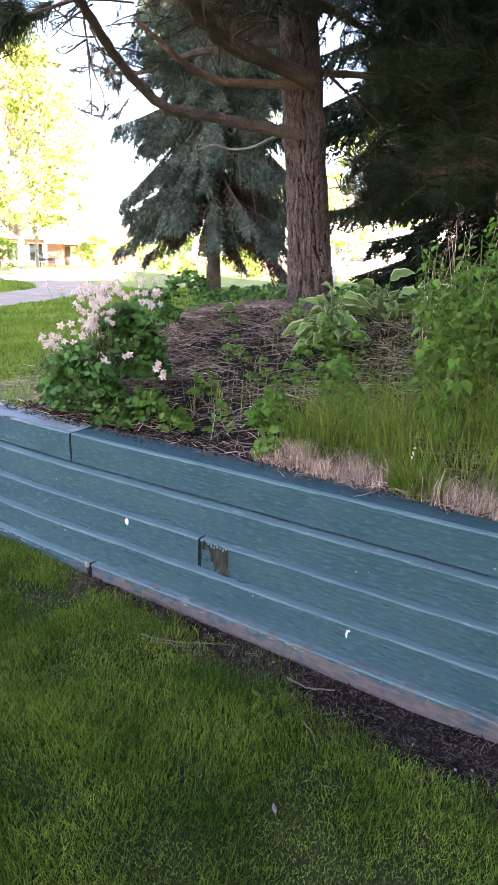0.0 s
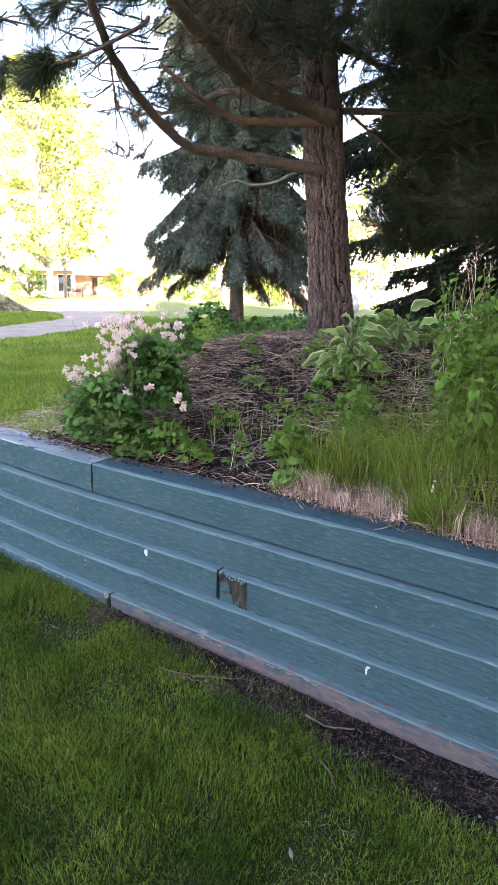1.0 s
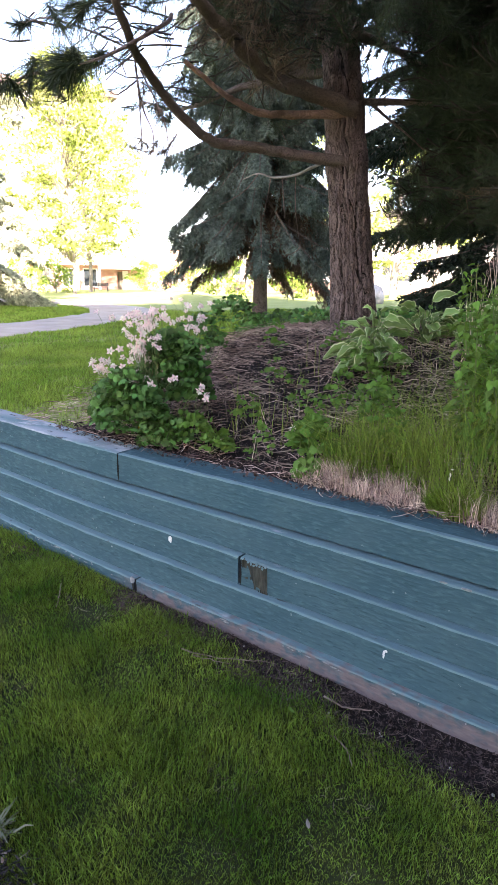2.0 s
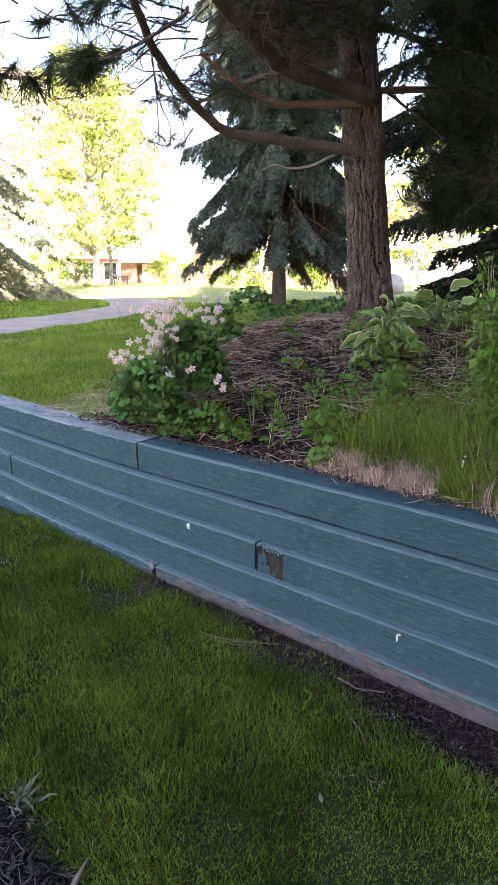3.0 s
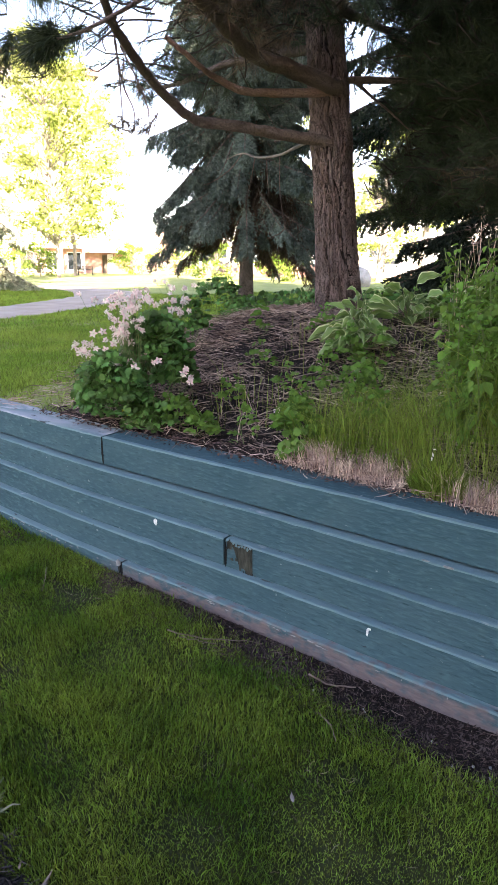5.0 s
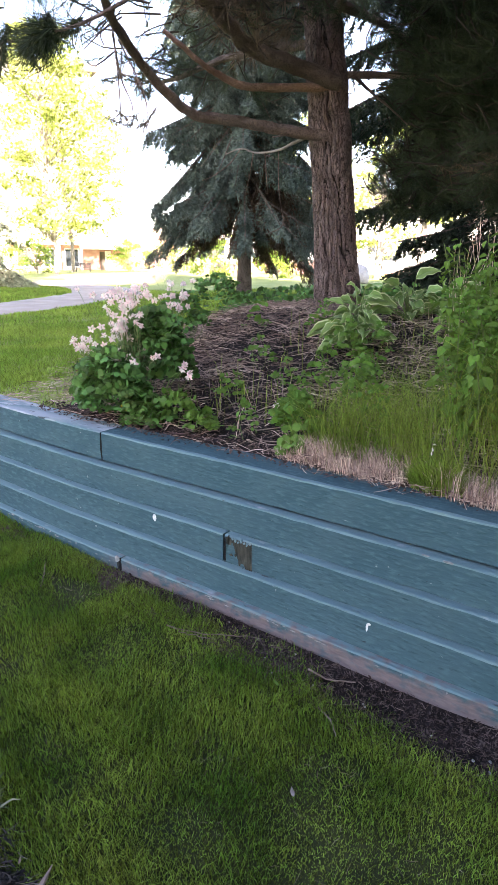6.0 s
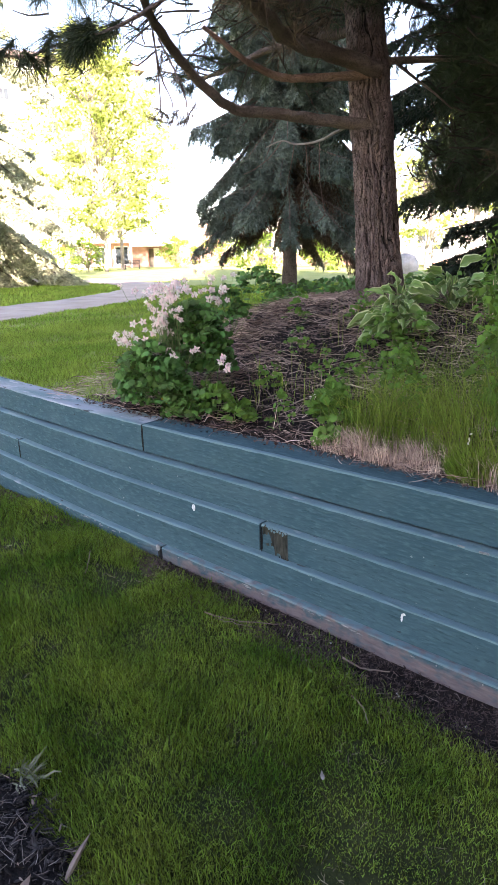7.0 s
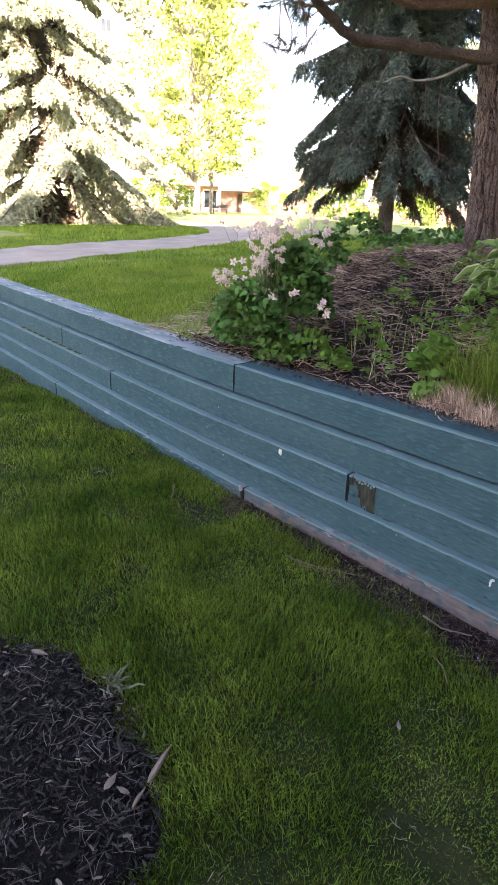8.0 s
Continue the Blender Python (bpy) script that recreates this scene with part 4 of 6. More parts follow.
for run in ([(-0.62, 0.8, 2.55), (-0.64, 0.84, 2.4), (-0.66, 0.87, 2.23), (-0.68, 0.89, 2.09)], [(-0.63, 0.81, 2.52), (-0.64, 0.87, 2.32), (-0.62, 0.92, 2.21), (-0.63, 0.94, 2.11)],
            [(-0.61, 0.83, 2.5), (-0.58, 0.92, 2.35), (-0.56, 0.97, 2.24), (-0.57, 1.0, 2.12)], [(-0.61, 0.8, 2.58), (-0.59, 0.5, 2.58), (-0.65, 0.27, 2.59), (-0.66, 0.11, 2.52)]):
    limb(run, 0.006, 0.003, M_BRANCH, 5)
for run in ([(-0.50, 2.31, 2.14), (-0.49, 2.30, 1.95), (-0.46, 2.28, 1.80), (-0.40, 2.25, 1.62)], [(-0.62, 2.31, 2.14), (-0.60, 2.3, 1.98), (-0.57, 2.28, 1.84)], [(-0.72, 2.3, 2.14), (-0.75, 2.3, 2.0), (-0.80, 2.3, 1.82)],
            [(-0.40, 2.25, 1.62), (-0.46, 2.26, 1.58), (-0.58, 2.28, 1.55)], [(-0.84, 2.3, 2.18), (-0.95, 2.3, 2.08), (-1.1, 2.28, 2.0), (-1.2, 2.26, 1.97)]):
    limb(run, 0.005, 0.0025, M_BRANCH, 5)
# higher limbs that carry the crown
UP = []
for k in range(1, 26):
    z = 2.72 + 0.085 * k + 0.007 * k * k
    az = k * 2.39996 + 0.6
    ln = 2.5 * (1 - 0.016 * k) * U(0.75, 1.1)
    d = np.array([math.cos(az), math.sin(az), 0])
    r = np.array([-0.070 * (z - 0.9), 2.38, z])
    UP.append(limb([r, r + d * ln * 0.4 + np.array([0, 0, 0.08]), r + d * ln * 0.75 + np.array([0, 0, 0.05]), r + d * ln + np.array([0, 0, 0.22])], 0.036 - 0.0006 * k, 0.008, M_BRANCH, 6))


def tufts(pos, dirs, count, length, m, name, label=""):
    """Sprays of long needles at shoot ends."""
    n = len(pos)
    dirs = unit(dirs)
    along = U(-0.10, 0.03, n, count)
    b = pos[:, None] + dirs[:, None] * along[..., None]
    d = unit(dirs[:, None] * U(0.25, 1.1, n, count)[..., None] + RNG.normal(size=(n, count, 3)) * 0.55)
    t = b + d * (length * U(0.75, 1.15, n, count))[..., None]
    t[..., 2] -= 0.02
    V, F = needles(b.reshape(-1, 3) - O, t.reshape(-1, 3) - O, 0.0040)
    piece(name, Geo().add(V, F).mesh(name, m), PINE, label, "stuff")


def crown():
    pos, dirs, tw = [], [], Geo()
    for P in UP:
        for u in np.concatenate([U(0.3, 1.0, 22), [1.0]]):
            i = min(len(P) - 2, int(u * (len(P) - 1)))
            s = P[i]
            v = unit(unit(P[i + 1] - P[i]) * 0.7 + RNG.normal(size=3) * 0.6 + np.array([0, 0, -0.12]))
            ln = U(0.2, 0.55)
            e = s + v * ln + np.array([0, 0, 0.06])
            tw.add(*tube([s - O, (s + e) / 2 - O + np.array([0, 0, -0.03]), e - O], [0.007, 0.005, 0.004], 4))
            for q in (0.55, 0.8, 1.0):
                pos.append(s + (e - s) * q)
                dirs.append(v + RNG.normal(size=3) * 0.25)
    piece("twig_wood", tw.mesh("twig_wood", M_TWIG_DARK), PINE, "", "stuff")
    tufts(np.array(pos), np.array(dirs), 46, 0.15, M_NEEDLE, "needle_mass")


crown()


def fill(box, count, per, m, bare=0.0, droop=-0.3, length=0.15, name="needle_mass"):
    """Twigs with needle sprays filling a part of the crown given by its corners."""
    (x0, y0, z0), (x1, y1, z1) = box
    P = np.stack([U(x0, x1, count), U(y0, y1, count), U(z0, z1, count)], 1)
    inward = unit(np.array([-0.1, 2.38, 0]) - P * np.array([1, 1, 0]))
    d = unit(-inward * np.array([1, 1, 0]) + RNG.normal(size=(count, 3)) * 0.45 + np.array([0, 0, droop]))
    root = P - d * U(0.15, 0.36, count)[:, None]
    tw = Geo()
    for a, e in zip(root, P):
        mid = (a + e) / 2 + RNG.normal(size=3) * 0.03
        tw.add(*tube(spline([a - O, mid - O, e - O], 5), np.linspace(0.006, 0.003, 5), 4))
    piece("twig_wood", tw.mesh("twig_wood", M_TWIG_DARK), PINE, "", "stuff")
    sel = U(0, 1, count) >= bare
    if sel.any():
        q = np.concatenate([P[sel], (root * 0.5 + P * 0.5)[sel]])
        tufts(q, np.concatenate([d[sel], d[sel]]) + RNG.normal(size=q.shape) * 0.2, per, length, m, name)


fill(((0.36, 2.35, 2.45), (1.9, 3.9, 3.6)), 620, 56, M_NEEDLE)
fill(((0.68, 2.6, 1.85), (2.2, 3.9, 2.6)), 400, 52, M_NEEDLE)
fill(((0.42, 3.0, 2.02), (1.9, 4.4, 2.7)), 320, 50, M_NEEDLE)
# Out-of-view needles added overhead to cut sky light on this side.
fill(((0.6, 0.6, 2.9), (3.0, 3.6, 4.2)), 420, 40, M_NEEDLE)
# Unseen limbs and a wide needle fill, added to shade the lawn below.
for tip in ((4.2, 0.2, 4.0), (3.4, -1.0, 3.9), (4.4, 1.8, 4.1), (2.2, -0.6, 3.8), (3.0, -2.4, 3.9), (4.8, -1.6, 4.0)):
    limb([(-0.1, 2.38, 3.3), (tip[0] * 0.4, 2.38 + (tip[1] - 2.38) * 0.4, 3.55), tip], 0.045, 0.012, M_BRANCH, 6)
fill(((1.4, -2.6, 3.1), (5.4, 3.4, 4.5)), 2300, 40, M_NEEDLE, length=0.17)
fill(((0.30, 3.2, 1.98), (0.95, 4.4, 2.6)), 110, 50, M_NEEDLE)
fill(((0.30, 2.7, 2.9), (1.3, 4.2, 4.1)), 230, 50, M_NEEDLE)
limb([(-0.12, 2.4, 3.05), (0.0, 3.2, 3.05), (0.15, 4.5, 2.95)], 0.03, 0.01, M_BRANCH, 6)
fill(((-0.15, 3.5, 2.1), (0.55, 4.8, 3.9)), 260, 50, M_NEEDLE)
fill(((0.14, 2.7, 2.6), (0.5, 3.6, 3.6)), 80, 50, M_NEEDLE)
fill(((0.45, 3.4, 2.0), (1.1, 4.6, 2.8)), 130, 50, M_NEEDLE)
fill(((-0.10, 2.9, 2.55), (0.60, 4.2, 3.6)), 200, 50, M_NEEDLE, 0.35)
fill(((-0.48, 3.8, 1.80), (0.05, 4.5, 2.35)), 110, 44, M_NEEDLE, 0.2)
fill(((-0.30, 3.7, 1.95), (0.40, 4.7, 2.75)), 190, 46, M_NEEDLE, 0.1)
fill(((0.08, 3.4, 1.85), (0.75, 4.6, 2.4)), 120, 44, M_NEEDLE, 0.25)
fill(((0.24, 2.9, 2.4), (0.95, 4.2, 3.5)), 190, 50, M_NEEDLE)
fill(((0.75, 2.6, 1.9), (1.9, 3.6, 2.6)), 44, 36, M_NEEDLE_BROWN, name="dry_needles")
fill(((-0.55, 0.75, 2.75), (0.35, 2.1, 3.3)), 130, 46, M_NEEDLE, 0.2)
fill(((-0.45, 0.9, 2.60), (0.0, 2.0, 2.9)), 34, 34, M_NEEDLE_BROWN, name="dry_needles")
fill(((-1.7, 0.3, 2.55), (-0.5, 1.7, 3.3)), 100, 26, M_NEEDLE, 0.7)
fill(((-1.9, 2.2, 2.8), (-0.3, 4.0, 3.9)), 80, 40, M_NEEDLE, 0.3)
tufts(np.array([(-0.24, 0.06, 2.26), (-0.26, 0.02, 2.24), (-0.30, 0.05, 2.30), (-0.20, 0.12, 2.28), (-0.33, 0.06, 2.22)]), np.array([(-0.8, -0.3, -0.4)] * 5) + RNG.normal(size=(5, 3)) * 0.5, 190, 0.16, M_NEEDLE, "needle_spray")
tufts(np.array([(-0.55, 0.06, 2.26), (-0.62, 0.04, 2.22), (-0.70, 0.03, 2.24), (-0.78, -0.03, 2.28), (-0.66, 0.11, 2.52), (-0.62, 0.3, 2.58), (-0.45, 0.1, 2.24), (-0.5, 0.3, 2.62), (-0.4, 0.25, 2.55)]),
      RNG.normal(size=(9, 3)) + np.array([-0.3, 0, -0.5]), 170, 0.15, M_NEEDLE, "needle_spray")
tufts(np.array([(-0.68, 0.89, 2.1), (-0.63, 0.94, 2.12), (-0.57, 1.0, 2.13), (-0.60, 0.97, 2.10), (-0.66, 0.9, 2.14), (-0.64, 0.86, 2.36), (-0.57, 0.95, 2.28)]),
      RNG.normal(size=(7, 3)) * 0.6 + np.array([0, 0, -0.8]), 60, 0.10, M_NEEDLE_BROWN, "dry_needles", "browning needle sprays on hanging twigs")

# ---------------------------------------------------------------- grass
RNG = np.random.default_rng(40)
MULCH_C, MULCH_R = (0.915, -1.88), 0.635


def mulch_in(x, y):
    a = np.arctan2(y - MULCH_C[1], x - MULCH_C[0])
    return np.hypot(x - MULCH_C[0], y - MULCH_C[1]) - MULCH_R - 0.025 * np.sin(a * 7 + 1) - 0.02 * np.sin(a * 17)


def bare_spots(x, y):
    """Thin places in the lower lawn, 0 to 1."""
    out = 0.0
    for cx, cy, rx, ry in ((1.25, -0.72, 0.16, 0.10), (0.20, -0.38, 0.17, 0.06), (0.42, -0.86, 0.12, 0.07), (1.75, -0.95, 0.14, 0.08), (-0.45, -0.50, 0.2, 0.07), (1.62, -0.55, 0.10, 0.06)):
        out = np.maximum(out, 1 - sstep(0.5, 1.2, np.hypot((x - cx) / rx, (y - cy) / ry) + 0.35 * vnoise(x, y, 11, 41)))
    return out


def lawn_lower():
    g = Geo()
    for x0, x1, y0, y1, dens, w, hh in ((-0.4, 2.6, -1.75, 0.0, 52000, 0.0025, 0.036), (-2.6, -0.4, -1.9, 0.1, 22000, 0.0035, 0.042), (-6.5, -2.6, -2.6, 0.3, 6000, 0.006, 0.05),
                                        (-2.6, 4.6, -3.4, -1.75, 5000, 0.005, 0.05), (2.6, 4.8, -1.75, 0.0, 6000, 0.005, 0.05)):
        n = int((x1 - x0) * (y1 - y0) * dens)
        x, y = U(x0, x1, n), U(y0, y1, n)
        soil = wall_y(x) - soil_width(x)
        thin = 0.5 + 0.5 * vnoise(x, y, 2.6, 12) + 0.35 * vnoise(x, y, 7.0, 13)
        keep = (y < soil + 0.10 * U(0, 1, n) ** 3 + 0.04 * vnoise(x, y, 9, 14)) & (mulch_in(x, y) > -0.012) & (U(0, 1, n) < np.clip(0.62 + 0.9 * thin - 0.62 * bare_spots(x, y), 0.16, 1))
        keep &= (y < wall_y(x) - 0.135) & (U(0, 1, n) > sstep(0.72, 1.05, np.hypot((x + 0.8) / 5.6, (y + 0.3) / 2.9) + 0.1 * vnoise(x, y, 1.5, 32)))
        x, y = x[keep], y[keep]
        n = len(x)
        clump = 0.75 + 0.6 * np.clip(vnoise(x, y, 5.5, 15), -0.6, 1) + 0.25 * vnoise(x, y, 1.3, 16)
        h = hh * clump * U(0.45, 1.35, n)
        th = vnoise(x, y, 2.6, 17) * 3.0 + U(-2.6, 2.6, n)
        ln = h * U(0.1, 0.95, n)
        g.add(*blades(np.stack([x, y, lower_z(x, y) - 0.004], 1), h, w * U(0.6, 1.3, n), np.stack([np.cos(th), np.sin(th)], 1) * ln[:, None]))
    ob = new("lawn_grass", g.mesh("lawn_grass", M_GRASS))
    tagged(ob, "short green lawn grass below the timber wall", "grass", kind="stuff")
    # dead blades and clippings
    n = 14000
    x, y = U(-2.5, 2.6, n), U(-1.75, -0.15, n)
    keep = (y < wall_y(x) - 0.2) & (mulch_in(x, y) > 0) & (U(0, 1, n) < 0.16 + 0.84 * bare_spots(x, y))
    x, y = x[keep], y[keep]
    b = np.stack([x, y, lower_z(x, y) + U(0.002, 0.018, len(x))], 1)
    d = rand_dirs(len(x)) * np.array([1, 1, 0.25])
    ob = new("dry_clippings", Geo().add(*strands(b, b + d * U(0.012, 0.042, len(x))[:, None], 0.0017)).mesh("dry_clippings", mat("dry_clipping", (0.08, 0.07, 0.04), (0.28, 0.24, 0.16), 6, 0.85, 0, 40, 0.5, spread=0.5)))
    tagged(ob, "scattered dry straw-coloured grass clippings in the lawn", "clippings", kind="stuff")


def lawn_upper():
    g = Geo()
    for x0, x1, y0, y1, dens, w, hh in ((-3.9, -0.4, 0.1, 3.5, 9000, 0.0046, 0.042), (-6.5, -0.5, 3.5, 8.0, 2400, 0.009, 0.040), (-9, -3.9, 0.1, 3.5, 2400, 0.009, 0.040), (-14, -6.5, 3.5, 10, 900, 0.016, 0.06),
                                        (-8, 2.5, 4.2, 13, 600, 0.016, 0.06)):
        n = int((x1 - x0) * (y1 - y0) * dens)
        x, y = U(x0, x1, n), U(y0, y1, n)
        keep = (y > wall_y(x) + 0.17) & (bed_mask(x, y) < 0.3 + 0.4 * U(0, 1, n)) & (path_dist(x, y) > 0.86)
        worn = sstep(0.2, 0.8, bed_mask(x + 0.38 + 0.12 * vnoise(x, y, 5, 25), y)) * 0.78 * (y < 1.6)
        keep &= U(0, 1, n) > worn
        x, y = x[keep], y[keep]
        n = len(x)
        h = hh * U(0.4, 1.4, n) * (0.9 + 0.3 * vnoise(x, y, 3.1, 18) + 0.25 * vnoise(x, y, 9.0, 19))
        th = U(0, 6.283, n)
        g.add(*blades(np.stack([x, y, land_z(x, y) - 0.004], 1), h, w * U(0.7, 1.2, n), np.stack([np.cos(th), np.sin(th)], 1) * (h * U(0.2, 0.8, n))[:, None]))
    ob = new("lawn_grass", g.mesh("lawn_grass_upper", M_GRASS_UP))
    tagged(ob, "mown green lawn grass above the timber wall beside the path", "grass", kind="stuff")


lawn_lower()
lawn_upper()

# ---------------------------------------------------------------- mulch ring and soil litter
def chip_mesh(r):
    """A torn splinter of bark: a tapering, uneven wedge."""
    l, w, t = r.uniform(0.014, 0.05), r.uniform(0.005, 0.013), r.uniform(0.002, 0.005)
    V = []
    for i, x in enumerate((-0.5, -0.1, 0.25, 0.5)):
        k = (0.55, 1.0, 0.85, 0.35)[i] * r.uniform(0.7, 1.2)
        y, z = r.uniform(-0.15, 0.15) * w, r.uniform(-0.3, 0.3) * t
        V += [(x * l, y - w * k / 2, z), (x * l, y + w * k / 2, z + t * 0.2), (x * l, y + w * k * 0.3, z + t), (x * l, y - w * k * 0.35, z + t)]
    F = [(i * 4 + j, i * 4 + (j + 1) % 4, i * 4 + 4 + (j + 1) % 4, i * 4 + 4 + j) for i in range(3) for j in range(4)] + [(0, 3, 2, 1), (12, 13, 14, 15)]
    return V, F


def mulch_z(x, y):
    r = np.clip(-mulch_in(x, y) / 0.35, 0, 1)
    return lower_z(x, y) + 0.012 + 0.045 * r * (2 - r) + 0.008 * vnoise(x, y, 9, 21)


def build_mulch():
    rings, seg = 12, 64
    V, F = [], []
    for i in range(rings + 1):
        for j in range(seg):
            a = 2 * math.pi * j / seg
            rr = (MULCH_R + 0.025 * math.sin(a * 7 + 1) + 0.02 * math.sin(a * 17)) * i / rings
            x, y = MULCH_C[0] + rr * math.cos(a), MULCH_C[1] + rr * math.sin(a)
            V.append((x, y, float(mulch_z(x, y)) - (0.02 if i == rings else 0)))
    F = [(i * seg + j, i * seg + (j + 1) % seg, (i + 1) * seg + (j + 1) % seg, (i + 1) * seg + j) for i in range(rings) for j in range(seg)]
    bed = thing("mulch_bed", "round bed of dark shredded bark mulch edged by lawn", "mulch", kind="structure")
    piece("mulch_ground", mesh("mulch_ground", V, F, M_MULCH, smooth=True), bed)
    r = random.Random(3)
    shapes = [mesh("bark_chip", *chip_mesh(r), M_CHIP_PIECE) for _ in range(14)]
    near, g = 0, Geo()
    while near < 300:
        a, q = r.uniform(-0.3, 2.9), MULCH_R * math.sqrt(r.uniform(0.25, 1.02))
        x, y = MULCH_C[0] + q * math.cos(a), MULCH_C[1] + q * math.sin(a)
        ob = piece("bark_chip", shapes[near % 14], bed)
        s = r.uniform(0.4, 1.15)
        ob.matrix_basis = pose(x, y, float(mulch_z(x, y)) + 0.008, r.gauss(0, 18), r.gauss(0, 18), r.uniform(0, 360)) @ Matrix.Scale(s, 4)
        near += 1
    base = [np.array(chip_mesh(r)[0]) for _ in range(10)]
    face = chip_mesh(r)[1]
    for k in range(9500):
        a, q = r.uniform(0, 6.283), MULCH_R * math.sqrt(r.uniform(0.0, 1.03))
        x, y = MULCH_C[0] + q * math.cos(a), MULCH_C[1] + q * math.sin(a)
        m = np.array(pose(x, y, float(mulch_z(x, y)) + r.uniform(-0.002, 0.012), r.gauss(0, 22), r.gauss(0, 22), r.uniform(0, 360)))
        g.add((base[k % 10] * r.uniform(0.25, 0.85)) @ m[:3, :3].T + m[:3, 3], face)
    piece("bark_shreds", g.mesh("bark_shreds", M_CHIP), bed, "dark shredded bark", "stuff")
    n = 2600
    a, q = U(0, 6.283, n), MULCH_R * np.sqrt(U(0.1, 1.03, n))
    x, y = MULCH_C[0] + q * np.cos(a), MULCH_C[1] + q * np.sin(a)
    b = np.stack([x, y, mulch_z(x, y) + U(0.008, 0.022, n)], 1)
    piece("dry_fibre", Geo().add(*strands(b, b + rand_dirs(n) * np.array([1, 1, 0.12]) * U(0.015, 0.08, n)[:, None], 0.0019)).mesh("dry_fibre", mat("dry_fibre", (0.030, 0.024, 0.022), (0.19, 0.165, 0.15), 9, 0.85, spread=0.6)), bed, "pale dry stems among the bark", "stuff")
    n = 60
    a, q = U(0, 3.1, n), MULCH_R * np.sqrt(U(0.3, 1.0, n))
    x, y = MULCH_C[0] + q * np.cos(a), MULCH_C[1] + q * np.sin(a)
    out = np.array([(-0.5, -0.1), (-0.45, 0.12), (0.1, 0.2), (0.5, 0.05), (0.3, -0.18)])
    piece("pale_flake", Geo().add(*fans(out, np.stack([x, y, mulch_z(x, y) + 0.018], 1), np.array([0, 0, 1]) + rand_dirs(n) * 0.4, U(0.008, 0.022, n), None)).mesh("pale_flake", M_TWIG), bed, "pale wood flakes", "stuff")


build_mulch()


def leaf_outline(kind):
    if kind == "dry":
        return np.array([(-0.5, 0), (-0.25, 0.16), (0.1, 0.2), (0.35, 0.1), (0.6, 0), (0.35, -0.1), (0.1, -0.2), (-0.25, -0.16)])
    if kind == "lobed":  # three round lobes
        return np.array([(-0.42, -0.04), (-0.30, 0.26), (-0.05, 0.44), (0.10, 0.30), (0.20, 0.46), (0.40, 0.30), (0.34, 0.12), (0.52, 0.06), (0.50, -0.16), (0.32, -0.14), (0.36, -0.36), (0.14, -0.44), (0.06, -0.28), (-0.12, -0.42), (-0.34, -0.24)])
    return np.array([(-0.5, 0.02), (-0.46, 0.24), (-0.25, 0.38), (0.05, 0.36), (0.32, 0.2), (0.6, 0), (0.32, -0.2), (0.05, -0.36), (-0.25, -0.38), (-0.46, -0.24)])


def fallen_leaf(x, y, z, size, m, label, turn):
    me = Geo().add(*fans(leaf_outline("dry"), np.zeros((1, 3)), np.array([[0.1, 0.05, 1.0]]), np.array([size]), np.array([[math.cos(turn), math.sin(turn), 0.0]]), 0.25)).mesh("fallen_leaf", m)
    ob = new("fallen_leaf", me)
    ob.location = (x, y, z)
    tagged(ob, label, "leaf")


fallen_leaf(1.18, -1.42, float(mulch_z(1.18, -1.42)) + 0.02, 0.048, M_TWIG, "dry greyish fallen leaf lying on the bark mulch", 0.4)
fallen_leaf(1.215, -1.405, float(mulch_z(1.215, -1.405)) + 0.02, 0.036, M_TWIG, "brown curled fallen leaf lying on the bark mulch", 2.0)
fallen_leaf(1.27, -0.42, float(lower_z(1.27, -0.42)) + 0.045, 0.03, M_LEAF_LIGHT, "small pale green fallen leaf on the lawn", 1.2)
fallen_leaf(1.53, -0.75, float(lower_z(1.53, -0.75)) + 0.04, 0.03, M_DEAD, "small dry pale leaf fallen on the lawn", 0.7)


def withered_tuft():
    """A flattened, dried tuft at the mulch ring's edge."""
    n = 46
    c = np.array([0.88, -1.24, float(lower_z(0.88, -1.24)) + 0.03])
    b = c + RNG.normal(size=(n, 3)) * np.array([0.02, 0.015, 0.006])
    th = U(-0.5, 2.2, n)
    d = np.stack([np.cos(th), np.sin(th), U(-0.1, 0.35, n)], 1) * U(0.025, 0.065, n)[:, None]
    ob = new("withered_grass_tuft", Geo().add(*strands(b, b + d, 0.005, 0.12)).mesh("withered_grass_tuft", mat("withered_blade", (0.11, 0.13, 0.075), (0.24, 0.25, 0.175), 20, 0.8, spread=0.25, trans=0.2)))
    tagged(ob, "withered grey-green grass tuft at the mulch edge", "grass tuft", kind="stuff")


withered_tuft()


def wood_splinter(a, b, w):
    """A pale split sliver of wood lying at the mulch edge."""
    p, q = np.array([*a, float(lower_z(*a)) + 0.030]), np.array([*b, float(lower_z(*b)) + 0.045])
    P = spline([p, (p + q) / 2 + np.array([0, 0, 0.004]), q], 8)
    V, F = tube(P, np.array([0.3, 0.9, 1.0, 1.0, 0.9, 0.7, 0.4, 0.1]) * w, 5, 0.15)
    ob = new("wood_splinter", Geo().add(V, F).mesh("wood_splinter", M_TWIG))
    tagged(ob, "pale split wood splinter lying at the mulch edge", "wood")


wood_splinter((1.225, -1.345), (1.185, -1.245), 0.008)
wood_splinter((1.255, -1.41), (1.24, -1.36), 0.005)
wood_splinter((0.62, -1.36), (0.68, -1.335), 0.008)


